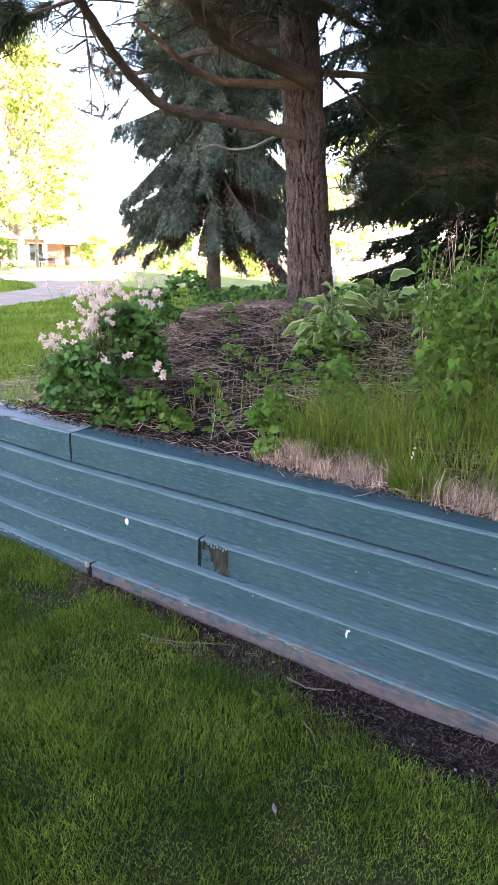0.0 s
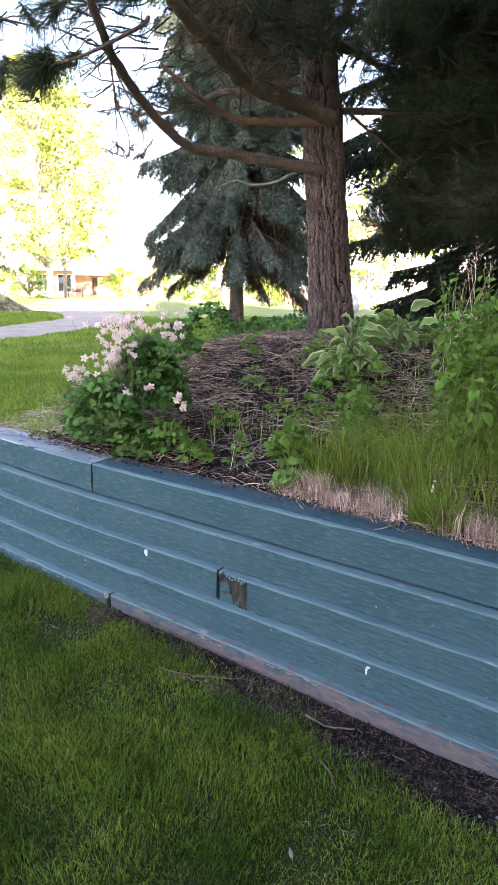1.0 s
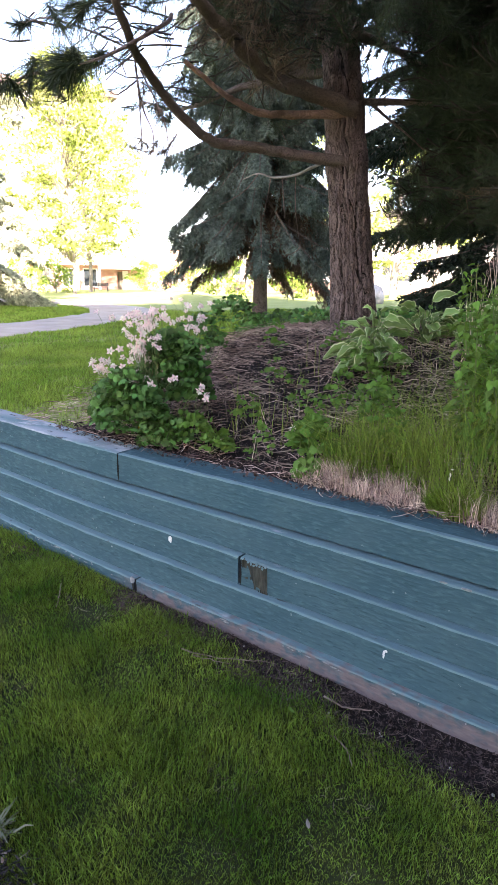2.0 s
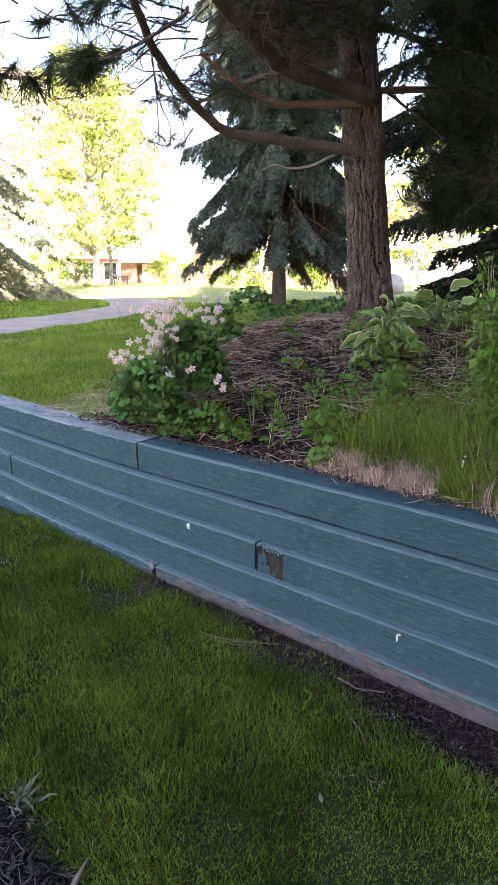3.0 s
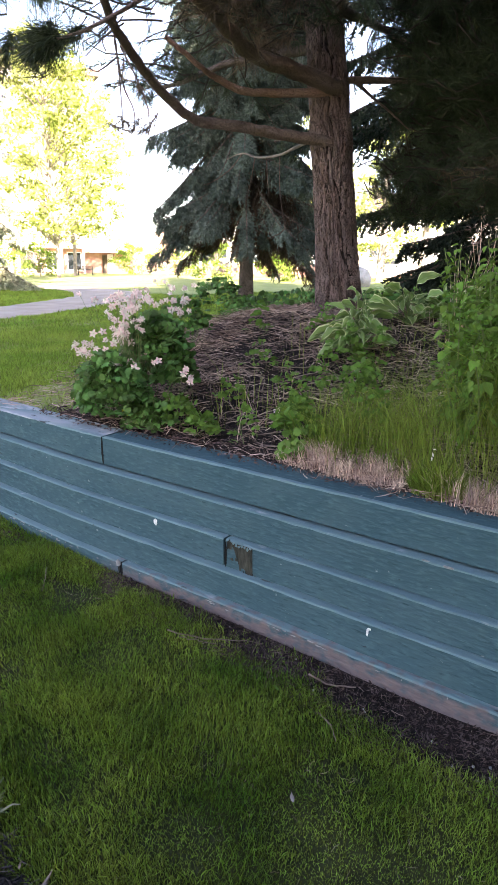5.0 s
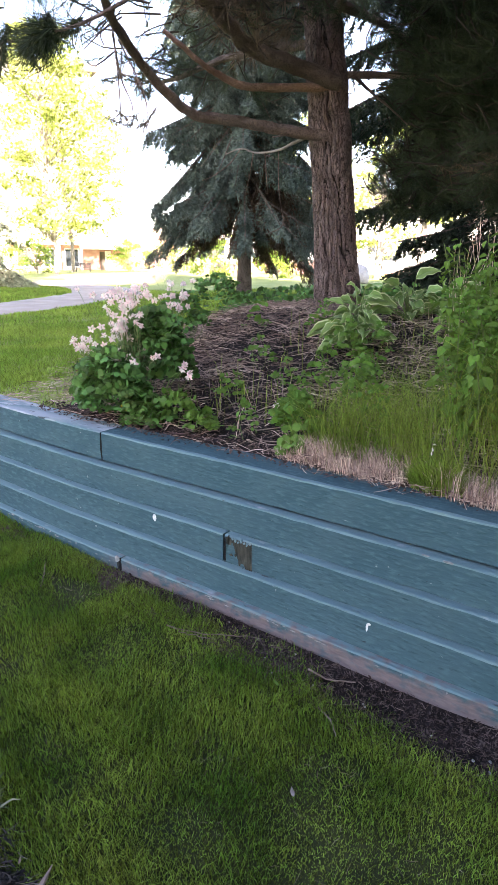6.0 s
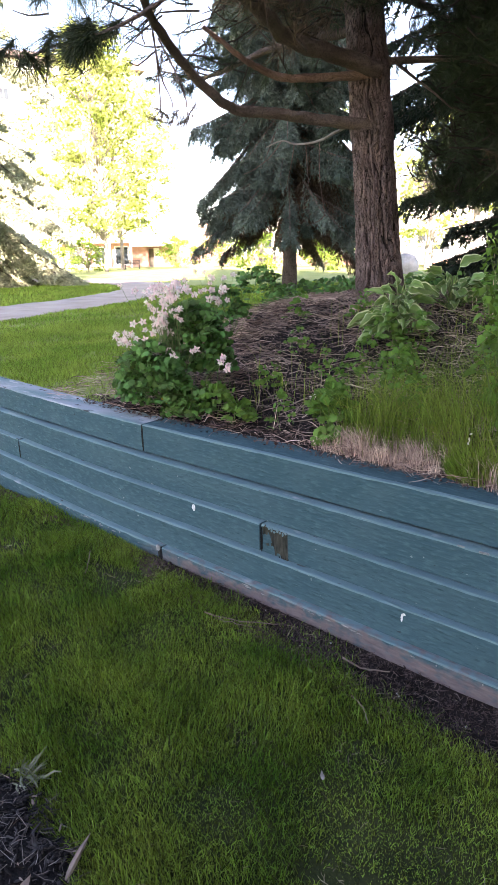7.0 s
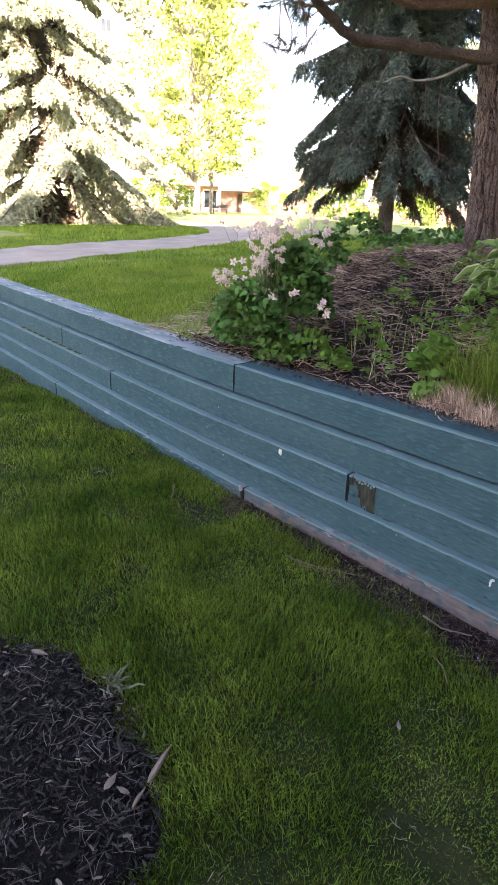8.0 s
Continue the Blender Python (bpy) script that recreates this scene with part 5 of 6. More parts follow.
def soil_litter():
    n = 15000
    x = U(-3.2, 2.8, n)
    y = wall_y(x) - 0.15 - soil_width(x) * 0.75 * U(0, 1, n) ** 0.8
    b = np.stack([x, y, lower_z(x, y) + U(0.001, 0.012, n)], 1)
    d = rand_dirs(n) * np.array([1, 1, 0.16])
    ob = new("soil_litter", Geo().add(*strands(b, b + d * U(0.010, 0.04, n)[:, None], 0.0021)).mesh("soil_litter", mat("damp_litter", (0.055, 0.036, 0.032), (0.13, 0.095, 0.085), 8, 0.9, spread=0.5)))
    tagged(ob, "brown needle litter on bare soil at the wall's foot", "litter", kind="stuff")
    n = 5200
    x = U(0.2, 2.8, n)
    y = wall_y(x) - 0.15 - soil_width(x) * 0.8 * U(0, 1, n)
    c = np.stack([x, y, lower_z(x, y) + U(0.0, 0.008, n)], 1)
    ob = new("soil_crumbs", Geo().add(*fans(leaf_outline("dry"), c, np.array([0, 0, 1]) + rand_dirs(n) * 0.9, U(0.006, 0.02, n), None, 0.3)).mesh("soil_crumbs", mat("soil_crumb", (0.022, 0.015, 0.014), (0.085, 0.062, 0.056), 9, 0.95, spread=0.5)))
    tagged(ob, "dark crumbs of soil and bark at the wall's foot", "soil", kind="stuff")
    n = 170
    x = U(-2.4, 2.6, n)
    y = wall_y(x) - 0.16 - soil_width(x) * 0.7 * U(0, 1, n)
    b = np.stack([x, y, lower_z(x, y) + U(0.006, 0.016, n)], 1)
    d = rand_dirs(n) * np.array([1, 1, 0.1])
    ob = new("fallen_needles", Geo().add(*strands(b, b + d * U(0.03, 0.09, n)[:, None], 0.0018)).mesh("fallen_needles", M_TWIG))
    tagged(ob, "pale fallen pine needles and stem bits on bare soil", "litter", kind="stuff")
    for pts, r in (([(0.74, -0.37), (0.82, -0.35), (0.92, -0.30), (1.02, -0.235)], 0.003), ([(0.80, -0.375), (0.87, -0.35), (0.94, -0.32)], 0.0022), ([(1.30, -0.26), (1.38, -0.26), (1.46, -0.215)], 0.004),
                   ([(1.42, -0.40), (1.48, -0.43), (1.52, -0.48)], 0.003), ([(-0.05, -0.33), (0.05, -0.42), (0.1, -0.47)], 0.003)):
        P = spline([(x, y, float(lower_z(x, y)) + 0.018) for x, y in pts], 12)
        P += RNG.normal(size=P.shape) * 0.0016
        ob = new("fallen_twig", Geo().add(*tube(P, np.linspace(r, r * 0.5, 12), 6, 0.1)).mesh("fallen_twig", M_TWIG, True))
        tagged(ob, "dry pale brown twig lying on the soil", "twig")
    r = random.Random(8)
    for k in range(26):
        x = r.uniform(0.5, 2.2)
        y = -0.18 - float(soil_width(x)) * 0.6 * r.random()
        bm = bmesh.new()
        bmesh.ops.create_icosphere(bm, subdivisions=1, radius=r.uniform(0.003, 0.006))
        for v in bm.verts:
            v.co *= r.uniform(0.75, 1.2)
            v.co.z *= 0.7
        me = bpy.data.meshes.new("pebble")
        bm.to_mesh(me)
        bm.free()
        me.materials.append(M_STONE)
        ob = new("pebble", me)
        ob.location = (x, y, float(lower_z(x, y)) + 0.004)
        tagged(ob, "small pale pebble lying on bare soil", "pebble", "pebbles at the wall's foot")


soil_litter()

# ---------------------------------------------------------------- marks on the wall
def splat(name, x, y, z, w, h, m, label, seed, wob=0.35, proud=0.003):
    """A thin flake lying on a timber's front, uneven in outline."""
    r = random.Random(seed)
    k = 18
    out = [(math.cos(2 * math.pi * i / k) * w / 2 * r.uniform(1 - wob, 1), math.sin(2 * math.pi * i / k) * h / 2 * r.uniform(1 - wob, 1)) for i in range(k)]
    V = [(x, y - proud, z)] + [(x + a, y - proud, z + b) for a, b in out] + [(x + a * 1.02, y + 0.004, z + b * 1.02) for a, b in out]
    F = [(0, 1 + (i + 1) % k, 1 + i) for i in range(k)]
    F += [(1 + i, 1 + (i + 1) % k, 1 + k + (i + 1) % k) for i in range(k)] + [(1 + i, 1 + k + (i + 1) % k, 1 + k + i) for i in range(k)]
    piece(name, mesh(name, V, np.array(F), m), WALL, label)


splat("white_splash", 1.446, -0.111, 0.122, 0.009, 0.040, M_WHITE, "white splash on the paint", 1)
splat("white_splash", 1.453, -0.111, 0.136, 0.013, 0.010, M_WHITE, "white splash on the paint", 2)
splat("white_splash", 0.407, -0.074, 0.255, 0.024, 0.036, M_WHITE, "white splash on the paint", 3)
splat("white_splash", 1.677, -0.037, 0.412, 0.04, 0.008, M_FLAKE, "pale scrape in the paint", 4)
splat("white_splash", 1.60, -0.037, 0.414, 0.03, 0.005, M_FLAKE, "pale scrape in the paint", 5)
r_fl = random.Random(15)
for k in range(44):  # paint flaking off the lowest timber's arris, most of it where the grass rubs
    x = min(0.18, r_fl.gauss(-0.38, 0.22)) if k < 28 else r_fl.uniform(0.28, 1.75)
    w = 0.006 + 0.05 * r_fl.random() ** 2.5
    splat("paint_flake", x, -SETBACK * 4 + float(wall_y(x)), 0.030 - 0.006 * max(x, 0.0) - abs(r_fl.gauss(0, 0.007)), w, r_fl.uniform(0.003, 0.009), M_FLAKE, "pale bare spot in flaking paint", 500 + k, 0.75, 0.0022)


def bare_patch():
    """Where the paint has come off beside a joint: brown-grey wood from the arris down to the next timber, torn along its edges."""
    r = random.Random(4)

    def torn(name, cols, proud, m, label=""):
        V, F = [], []
        for x, top, low in cols:
            V += [(x, -0.074 - proud, top + r.uniform(-0.004, 0.002)), (x + r.uniform(-0.002, 0.002), -0.074 - proud, low + r.uniform(-0.006, 0.006))]
        for i in range(len(cols) - 1):
            F.append((2 * i, 2 * i + 1, 2 * i + 3, 2 * i + 2))
        piece(name, mesh(name, V, F, m), WALL, label)

    cols = []
    for i in range(26):
        u = i / 25
        low = 0.250 - 0.012 * u if u < 0.30 else (0.242 - 0.066 * (u - 0.30) / 0.22 if u < 0.52 else 0.172 - 0.022 * (u - 0.52) / 0.48)
        cols.append((0.803 + 0.127 * u, 0.277, low + 0.008 * r.uniform(-1, 1)))
    torn("bare_patch", cols, 0.0030, M_BAREWOOD, "bare grey-brown wood where paint has rotted away")
    for x, z, w, h in ((0.829, 0.200, 0.022, 0.014), (0.850, 0.205, 0.012, 0.020), (0.815, 0.262, 0.010, 0.05)):
        splat("bare_spot", x, -0.074, z, w, h, M_BAREWOOD, "", int(x * 1000), 0.6, 0.003)
    for i in range(7):
        x = 0.838 + 0.014 * i
        splat("paint_curl", x, -0.074, 0.2745 - 0.004 * (i % 3), 0.012, 0.012 + 0.006 * (i % 2), M_PAINT_TOP, "curled remnant of pale paint", 300 + i, 0.5, 0.0065)
    for i in range(5):
        splat("splinter", 0.888 + 0.011 * i, -0.074, 0.152, 0.003, 0.03 + 0.01 * (i % 2), M_GAP, "", 330 + i, 0.4, 0.0036)
    splat("dark_notch", 0.797, -0.074, 0.212, 0.013, 0.138, M_GAP, "dark open joint", 9, 0.3, 0.002)


bare_patch()
splat("bare_end", 0.232, -0.1485, 0.030, 0.034, 0.036, M_FLAKE, "bare splintered timber end", 71, 0.3, 0.004)
splat("bare_end", 0.238, -0.149, 0.005, 0.018, 0.06, M_BAREWOOD, "bare splintered timber end", 72, 0.3, 0.002)
for x, z, k, h in ((0.0, 0.49, 0, 0.14), (-1.16, 0.21, 2, 0.13), (0.252, 0.0, 4, 0.085), (-1.90, -0.02, 4, 0.12)):
    splat("dark_notch", x, -SETBACK * k + float(wall_y(x)), z, 0.014, h, M_GAP, "dark open joint", 40 + k, 0.25, 0.002)

M_MOSS = mat("moss", (0.030, 0.038, 0.010), (0.085, 0.088, 0.022), 40, 0.95, 0.5, 120, 0.6)
for k in range(9):
    x = -2.75 + 0.13 * k
    splat("moss", x, -SETBACK * 2 + float(wall_y(x)) + 0.03, 0.284, 0.125, 0.010, M_MOSS, "yellow-green moss in the joint", 400 + k, 0.6, 0.006)

# ---------------------------------------------------------------- planting bed: litter
RNG = np.random.default_rng(60)


def bed_litter():
    n = 76000
    x, y = U(-1.6, 3.1, n), U(0.13, 4.4, n)
    margin = (bed_mask(x + 0.42, y) > 0.4) & (y < 1.3) & (U(0, 1, n) < 0.5)
    keep = ((bed_mask(x, y) > 0.35) | margin) & (y > wall_y(x) + 0.10 + 0.05 * vnoise(x, x * 0, 5, 3)) & (U(0, 1, n) < np.clip(1.25 - 0.22 * y, 0.3, 1) * np.clip(0.62 + 0.9 * vnoise(x, y, 2.4, 51) + 0.5 * vnoise(x, y, 6.5, 52) + 0.35 * sstep(0.8, 1.5, y) - 0.5 * np.exp(-((x - 0.42) / 0.3) ** 2 - ((y - 0.45) / 0.3) ** 2), 0.26, 1))
    x, y = x[keep], y[keep]
    n = len(x)
    b = np.stack([x, y, upper_z(x, y) + U(0.0, 0.035, n)], 1)
    th = U(0, 6.283, n)
    ln = U(0.03, 0.15, n)
    tip = b + np.stack([np.cos(th) * ln, np.sin(th) * ln, ln * U(-0.15, 0.28, n)], 1)
    ob = new("needle_litter", Geo().add(*strands(b, tip, 0.0014 + 0.0034 * U(0, 1, n) ** 2, 0.06)).mesh("needle_litter", M_LITTER))
    tagged(ob, "matted reddish-brown dead stems and pine needles on the bed", "litter", kind="stuff")
    g = Geo()
    for k in range(240):
        x, y = float(U(-0.5, 1.5)), float(U(0.18, 2.3))
        z = float(upper_z(x, y)) + 0.02
        th, ln = float(U(0, 6.283)), float(U(0.12, 0.32))
        p = np.array([x, y, z])
        q = p + np.array([math.cos(th), math.sin(th), 0]) * ln
        q[2] = float(upper_z(q[0], q[1])) + float(U(0.0, 0.07))
        if q[1] < 0.16:
            continue
        g.add(*tube(spline([p, (p + q) / 2 + RNG.normal(size=3) * 0.02 + np.array([0, 0, 0.02]), q], 6), np.linspace(0.0032, 0.0016, 6), 4))
    ob = new("dead_stems", g.mesh("dead_stems", M_TWIG))
    tagged(ob, "tangled dry dead stems lying over the bed", "litter", kind="stuff")
    n = 5200
    x, y = U(-0.9, 1.6, n), U(0.2, 2.2, n)
    keep = bed_mask(x, y) > 0.4
    x, y = x[keep], y[keep]
    b = np.stack([x, y, upper_z(x, y) + U(0.0, 0.02, len(x))], 1)
    ob = new("bark_crumbs", Geo().add(*fans(leaf_outline("dry"), b, np.array([0, 0, 1]) + rand_dirs(len(x)) * 0.9, U(0.012, 0.034, len(x)), None, 0.3)).mesh("bark_crumbs", mat("bark_crumb", (0.016, 0.012, 0.011), (0.085, 0.060, 0.052), 10, 0.9, spread=0.6)))
    tagged(ob, "dark bark crumbs and dead leaf bits in the bed", "litter", kind="stuff")
    n = 2600
    x = U(-0.7, 2.6, n)
    y = wall_y(x) + U(0.08, 0.26, n)
    b = np.stack([x, y, np.maximum(upper_z(x, y), 0.56) + U(0.0, 0.02, n)], 1)
    out = leaf_outline("dry")
    ob = new("leaf_crumbs", Geo().add(*fans(out, b, np.array([0, 0, 1]) + rand_dirs(n) * 0.8, U(0.008, 0.022, n), None, 0.2)).mesh("leaf_crumbs", mat("leaf_crumb", (0.04, 0.025, 0.022), (0.13, 0.085, 0.07), 12, 0.9, spread=0.5)))
    tagged(ob, "dark crumbled dead leaves along the wall's top", "litter", kind="stuff")


bed_litter()


def straw_cover(x):
    """How much dead straw stands along the timber edge, 0 to 1."""
    return np.clip(0.85 * sstep(0.80, 0.90, x) - 0.70 * sstep(1.38, 1.46, x) * (1 - sstep(1.62, 1.72, x)) - 0.15 * sstep(1.7, 2.4, x) + 0.45 * vnoise(x, x * 0, 8.0, 11) + 0.35 * vnoise(x, x * 0, 21.0, 13), 0, 1)


def long_grass():
    g = Geo()
    for n, w, hh, ln in ((5600, 0.0030, 1.0, 0.45), (24000, 0.0017, 0.95, 0.55)):
        x, y = U(0.66, 3.2, n), U(0.12, 1.15, n)
        dens = sstep(0.84, 1.05, x + 0.10 * vnoise(x, y, 4, 2) + 0.10 * (y > 0.3)) * (1 - 0.85 * sstep(0.35, 1.05, y)) * np.clip(0.48 + 1.5 * vnoise(x, y, 4.5, 5), 0.05, 1)
        dens *= 0.04 + 0.96 * sstep(0.15, 0.29, y - 0.085 * straw_cover(x) * U(0.0, 1.2, n))
        keep = U(0, 1, n) < dens
        x, y = x[keep], y[keep]
        n = len(x)
        h = hh * (0.20 + 0.17 * sstep(0.8, 1.6, x) + 0.10 * vnoise(x, y, 3.0, 7)) * U(0.35, 1.5, n)
        lean = (np.stack([RNG.normal(size=n) * ln + 0.35 * vnoise(x, y, 3.5, 21), -0.10 + RNG.normal(size=n) * ln], 1)) * h[:, None]
        g.add(*blades(np.stack([x, y, np.maximum(upper_z(x, y), 0.555) - 0.005], 1), h, w * U(0.6, 1.4, n), lean, 0.25))
    ob = new("long_grass", g.mesh("long_grass", M_LONGGRASS))
    tagged(ob, "long uncut green grass growing above the timber wall", "grass", kind="stuff")
    n = 17000
    x, y = U(0.78, 3.0, n), U(0.115, 0.38, n)
    clump = np.clip(straw_cover(x) + 0.5 * vnoise(x, y, 9.0, 12), 0.0, 1)
    edge = 0.150 + 0.05 * vnoise(x, x * 0, 7.0, 27) - 0.05 * sstep(1.35, 1.75, x)
    keep = (U(0, 1, n) < clump) & (y > edge)
    x, y = x[keep], y[keep]
    n = len(x)
    h = U(0.02, 0.13, n) * (0.75 + 0.5 * vnoise(x, y, 14.0, 33)) * (1.1 - 1.2 * (y - 0.12))
    lean = np.stack([RNG.normal(size=n) * 0.4, -0.12 + RNG.normal(size=n) * 0.35], 1) * h[:, None]
    g = Geo().add(*blades(np.stack([x, y, np.maximum(upper_z(x, y), 0.562) - 0.004], 1), h, 0.0026 * U(0.6, 1.4, n), lean, 0.3))
    k = 420
    x, y = U(0.95, 2.9, k), U(0.10, 0.22, k)
    b = np.stack([x, y, np.maximum(upper_z(x, y), 0.562) + U(0.002, 0.02, k)], 1)
    d = rand_dirs(k) * np.array([1, 1, 0.25]) * U(0.03, 0.09, k)[:, None]
    e = b + d
    e[:, 1] = np.maximum(e[:, 1], 0.03)
    e[:, 2] = np.maximum(e[:, 2], 0.564)
    g.add(*strands(b, e, 0.0022, 0.08))
    ob = new("straw_thatch", g.mesh("straw_thatch", M_STRAW))
    tagged(ob, "dead straw-coloured grass bases along the timber edge", "straw", kind="stuff")


long_grass()

def fine_tuft(x0, y0, rad, h0, n, seed, label):
    """A rounded cushion of very fine grass."""
    global RNG
    RNG = np.random.default_rng(seed)
    a, q = U(0, 6.283, n), rad * np.sqrt(U(0, 1, n))
    x, y = x0 + q * np.cos(a), np.maximum(y0 + q * np.sin(a) * 0.6, 0.07)
    h = h0 * (1 - 0.6 * (q / rad) ** 2) * U(0.6, 1.15, n)
    lean = np.stack([np.cos(a), np.sin(a)], 1) * (q / rad * 0.4)[:, None] * h[:, None] + RNG.normal(size=(n, 2)) * 0.25 * h[:, None]
    ob = new("grass_cushion", Geo().add(*blades(np.stack([x, y, np.maximum(upper_z(x, y), 0.56) - 0.004], 1), h, 0.0018 * U(0.6, 1.4, n), lean, 0.3)).mesh("grass_cushion", M_GRASS))
    tagged(ob, label, "grass tuft", kind="stuff")


fine_tuft(1.545, 0.195, 0.095, 0.15, 3800, 91, "dense cushion of fine green grass at the timber edge")

# ---------------------------------------------------------------- columbines
def flower_mesh(seed):
    """A nodding columbine: five pointed sepals, a cup of five petals, five backward spurs. Opens towards +z."""
    r = random.Random(seed)
    V, F, idx = [], [], []

    def kite(a, pts, m):
        o = len(V)
        ca, sa = math.cos(a), math.sin(a)
        for x, y, z in pts:
            V.append((x * ca - y * sa, x * sa + y * ca, z))
        for f in ((0, 1, 2), (0, 2, 3)) + (((2, 4, 3), ) if len(pts) > 4 else ()):
            F.append([o + i for i in f])
            idx.append(m)
    for i in range(5):
        a = 2 * math.pi * i / 5 + r.uniform(-0.12, 0.12)
        l = r.uniform(0.024, 0.030)
        kite(a, [(0.002, 0, 0), (l * 0.5, 0.008, 0.001), (l * 0.75, 0.0, 0.003), (l * 0.5, -0.008, 0.001)], 0)
        kite(a, [(l * 0.5, 0.008, 0.001), (l, 0, r.uniform(-0.004, 0.004)), (l * 0.75, 0, 0.003), (l * 0.5, 0.0078, 0.001)], 0)
        kite(a, [(l * 0.5, -0.008, 0.001), (l * 0.75, 0, 0.003), (l, 0, 0.0), (l * 0.5, -0.0078, 0.001)], 0)
        b = a + math.pi / 5
        kite(b, [(0.002, 0, 0.001), (0.010, 0.007, 0.010), (0.013, 0, 0.017), (0.010, -0.007, 0.010)], 1)
        kite(b, [(0.004, 0.003, 0), (0.012, 0.0, -0.018), (0.007, 0.0, -0.028), (0.004, -0.003, 0)], 0)
    return mesh("flower", V, np.array(F), [M_PETAL, M_PETAL_IN], idx)


FLOWERS = [flower_mesh(k) for k in range(4)]


def leaf_cloud(centres, scale, size, m, name, parent, label=""):
    """Leaflets in threes, tilted about the sky."""
    n = len(centres)
    nor = unit(np.array([0.0, -0.25, 0.8]) + rand_dirs(n) * 0.95)
    g = Geo()
    for k in range(3):
        a = 2.094 * k + U(0, 0.6, n)
        off = np.stack([np.cos(a), np.sin(a), U(-0.25, 0.25, n)], 1) * (size * 0.55)
        g.add(*fans(leaf_outline("lobed"), centres + off, unit(nor + off / size * 0.5 + rand_dirs(n) * 0.25), size * U(0.75, 1.25, n) * scale, None, -0.25))
    piece(name, g.mesh(name, m), parent, label, "stuff")


def columbine(at, lobes, flowers, seed, label, m=M_COLUMBINE, size=0.036):
    """lobes: (dx, dy, dz, rx, ry, rz, count) of leaf masses; flowers: (dx, dy, dz) over the foot."""
    global RNG
    RNG = np.random.default_rng(seed)
    x, y = at
    z = float(land_z(x, y))
    plant = thing("columbine", label, "flowering plant", (x, y, z), "columbines in the bed")
    for dx, dy, dz, rx, ry, rz, n in lobes:
        d = rand_dirs(n)
        d[:, 2] = np.abs(d[:, 2]) * 1.15 - 0.35
        c = np.array([dx, dy, dz]) + d * np.array([rx, ry, rz]) * (U(0.35, 1, n) ** 0.5)[:, None]
        c[:, 2] = np.maximum(c[:, 2], 0.02)
        leaf_cloud(c, 1.0, size, m, "foliage", plant)
        for k in range(min(14, n // 12)):
            q = c[int(U(0, n))]
            piece("stem", Geo().add(*tube(spline([(dx * 0.6, dy * 0.6, 0), q * np.array([0.8, 0.8, 0.55]) + np.array([dx, dy, 0]) * 0.2, q], 5), np.linspace(0.0022, 0.0012, 5), 4)).mesh("stem", M_STEM), plant)
    for k, f in enumerate(flowers):
        f = np.array(f, dtype=float)
        foot = np.array([f[0] * 0.5, f[1] * 0.5, max(0.05, f[2] * 0.45)])
        piece("stem", Geo().add(*tube(spline([foot, (foot + f) / 2 + RNG.normal(size=3) * 0.02, f], 6), np.linspace(0.0016, 0.001, 6), 4)).mesh("stem", M_STEM), plant)
        ob = piece("flower", FLOWERS[k % 4], plant, "pale pink flower")
        tilt = float(U(35, 125))
        ob.matrix_basis = Matrix.Translation(f) @ Matrix.Rotation(float(U(0, 6.283)), 4, "Z") @ Matrix.Rotation(radians(tilt), 4, "X") @ Matrix.Scale(float(U(0.70, 1.05)), 4)
    return plant


r_f = random.Random(77)


def spray(cx, cy, cz, sx, sy, sz, n):
    return [(r_f.gauss(cx, sx), r_f.gauss(cy, sy), r_f.gauss(cz, sz)) for _ in range(n)]


columbine((-0.12, 0.36), [(-0.02, -0.15, 0.16, 0.26, 0.13, 0.28, 560), (0.02, 0.14, 0.30, 0.23, 0.17, 0.33, 520), (0.20, -0.12, 0.06, 0.15, 0.09, 0.14, 120)],
          spray(-0.05, -0.03, 0.46, 0.05, 0.04, 0.075, 46) + spray(-0.10, 0.12, 0.62, 0.085, 0.05, 0.035, 30) + spray(-0.03, 0.34, 0.58, 0.05, 0.05, 0.03, 14) + spray(0.02, -0.12, 0.325, 0.055, 0.04, 0.02, 12)
          + spray(-0.13, -0.20, 0.40, 0.035, 0.04, 0.06, 14) + [(0.17, -0.04, 0.32), (0.20, -0.04, 0.33), (0.39, -0.05, 0.31), (0.41, -0.04, 0.27)], 101, "large columbine with pale pink flowers over dark green leaves", size=0.037)
columbine((0.22, 0.30), [(0.0, 0.0, 0.10, 0.11, 0.09, 0.12, 55), (0.16, -0.02, 0.06, 0.10, 0.07, 0.09, 50)], [(0.06, -0.02, 0.30), (0.08, 0.0, 0.26)], 102, "small columbine with one pale flower at the timber edge", M_LEAF_LIGHT, 0.032)
columbine((-0.55, 1.25), [(0, 0, 0.22, 0.20, 0.16, 0.22, 130)], spray(-0.05, -0.02, 0.43, 0.07, 0.06, 0.04, 8), 103, "columbine with faded pink flowers and dark leaves")
columbine((-0.85, 2.0), [(0, 0, 0.2, 0.22, 0.18, 0.2, 100)], spray(-0.0, 0.05, 0.42, 0.05, 0.04, 0.04, 5), 104, "columbine with pale flowers farther back in the bed")
columbine((0.86, 0.36), [(0, 0, 0.12, 0.11, 0.08, 0.15, 80), (0.05, -0.12, 0.02, 0.06, 0.05, 0.08, 26)], [(-0.09, -0.02, 0.17)], 105, "young light green columbine among the grass", M_LEAF_LIGHT, 0.036)
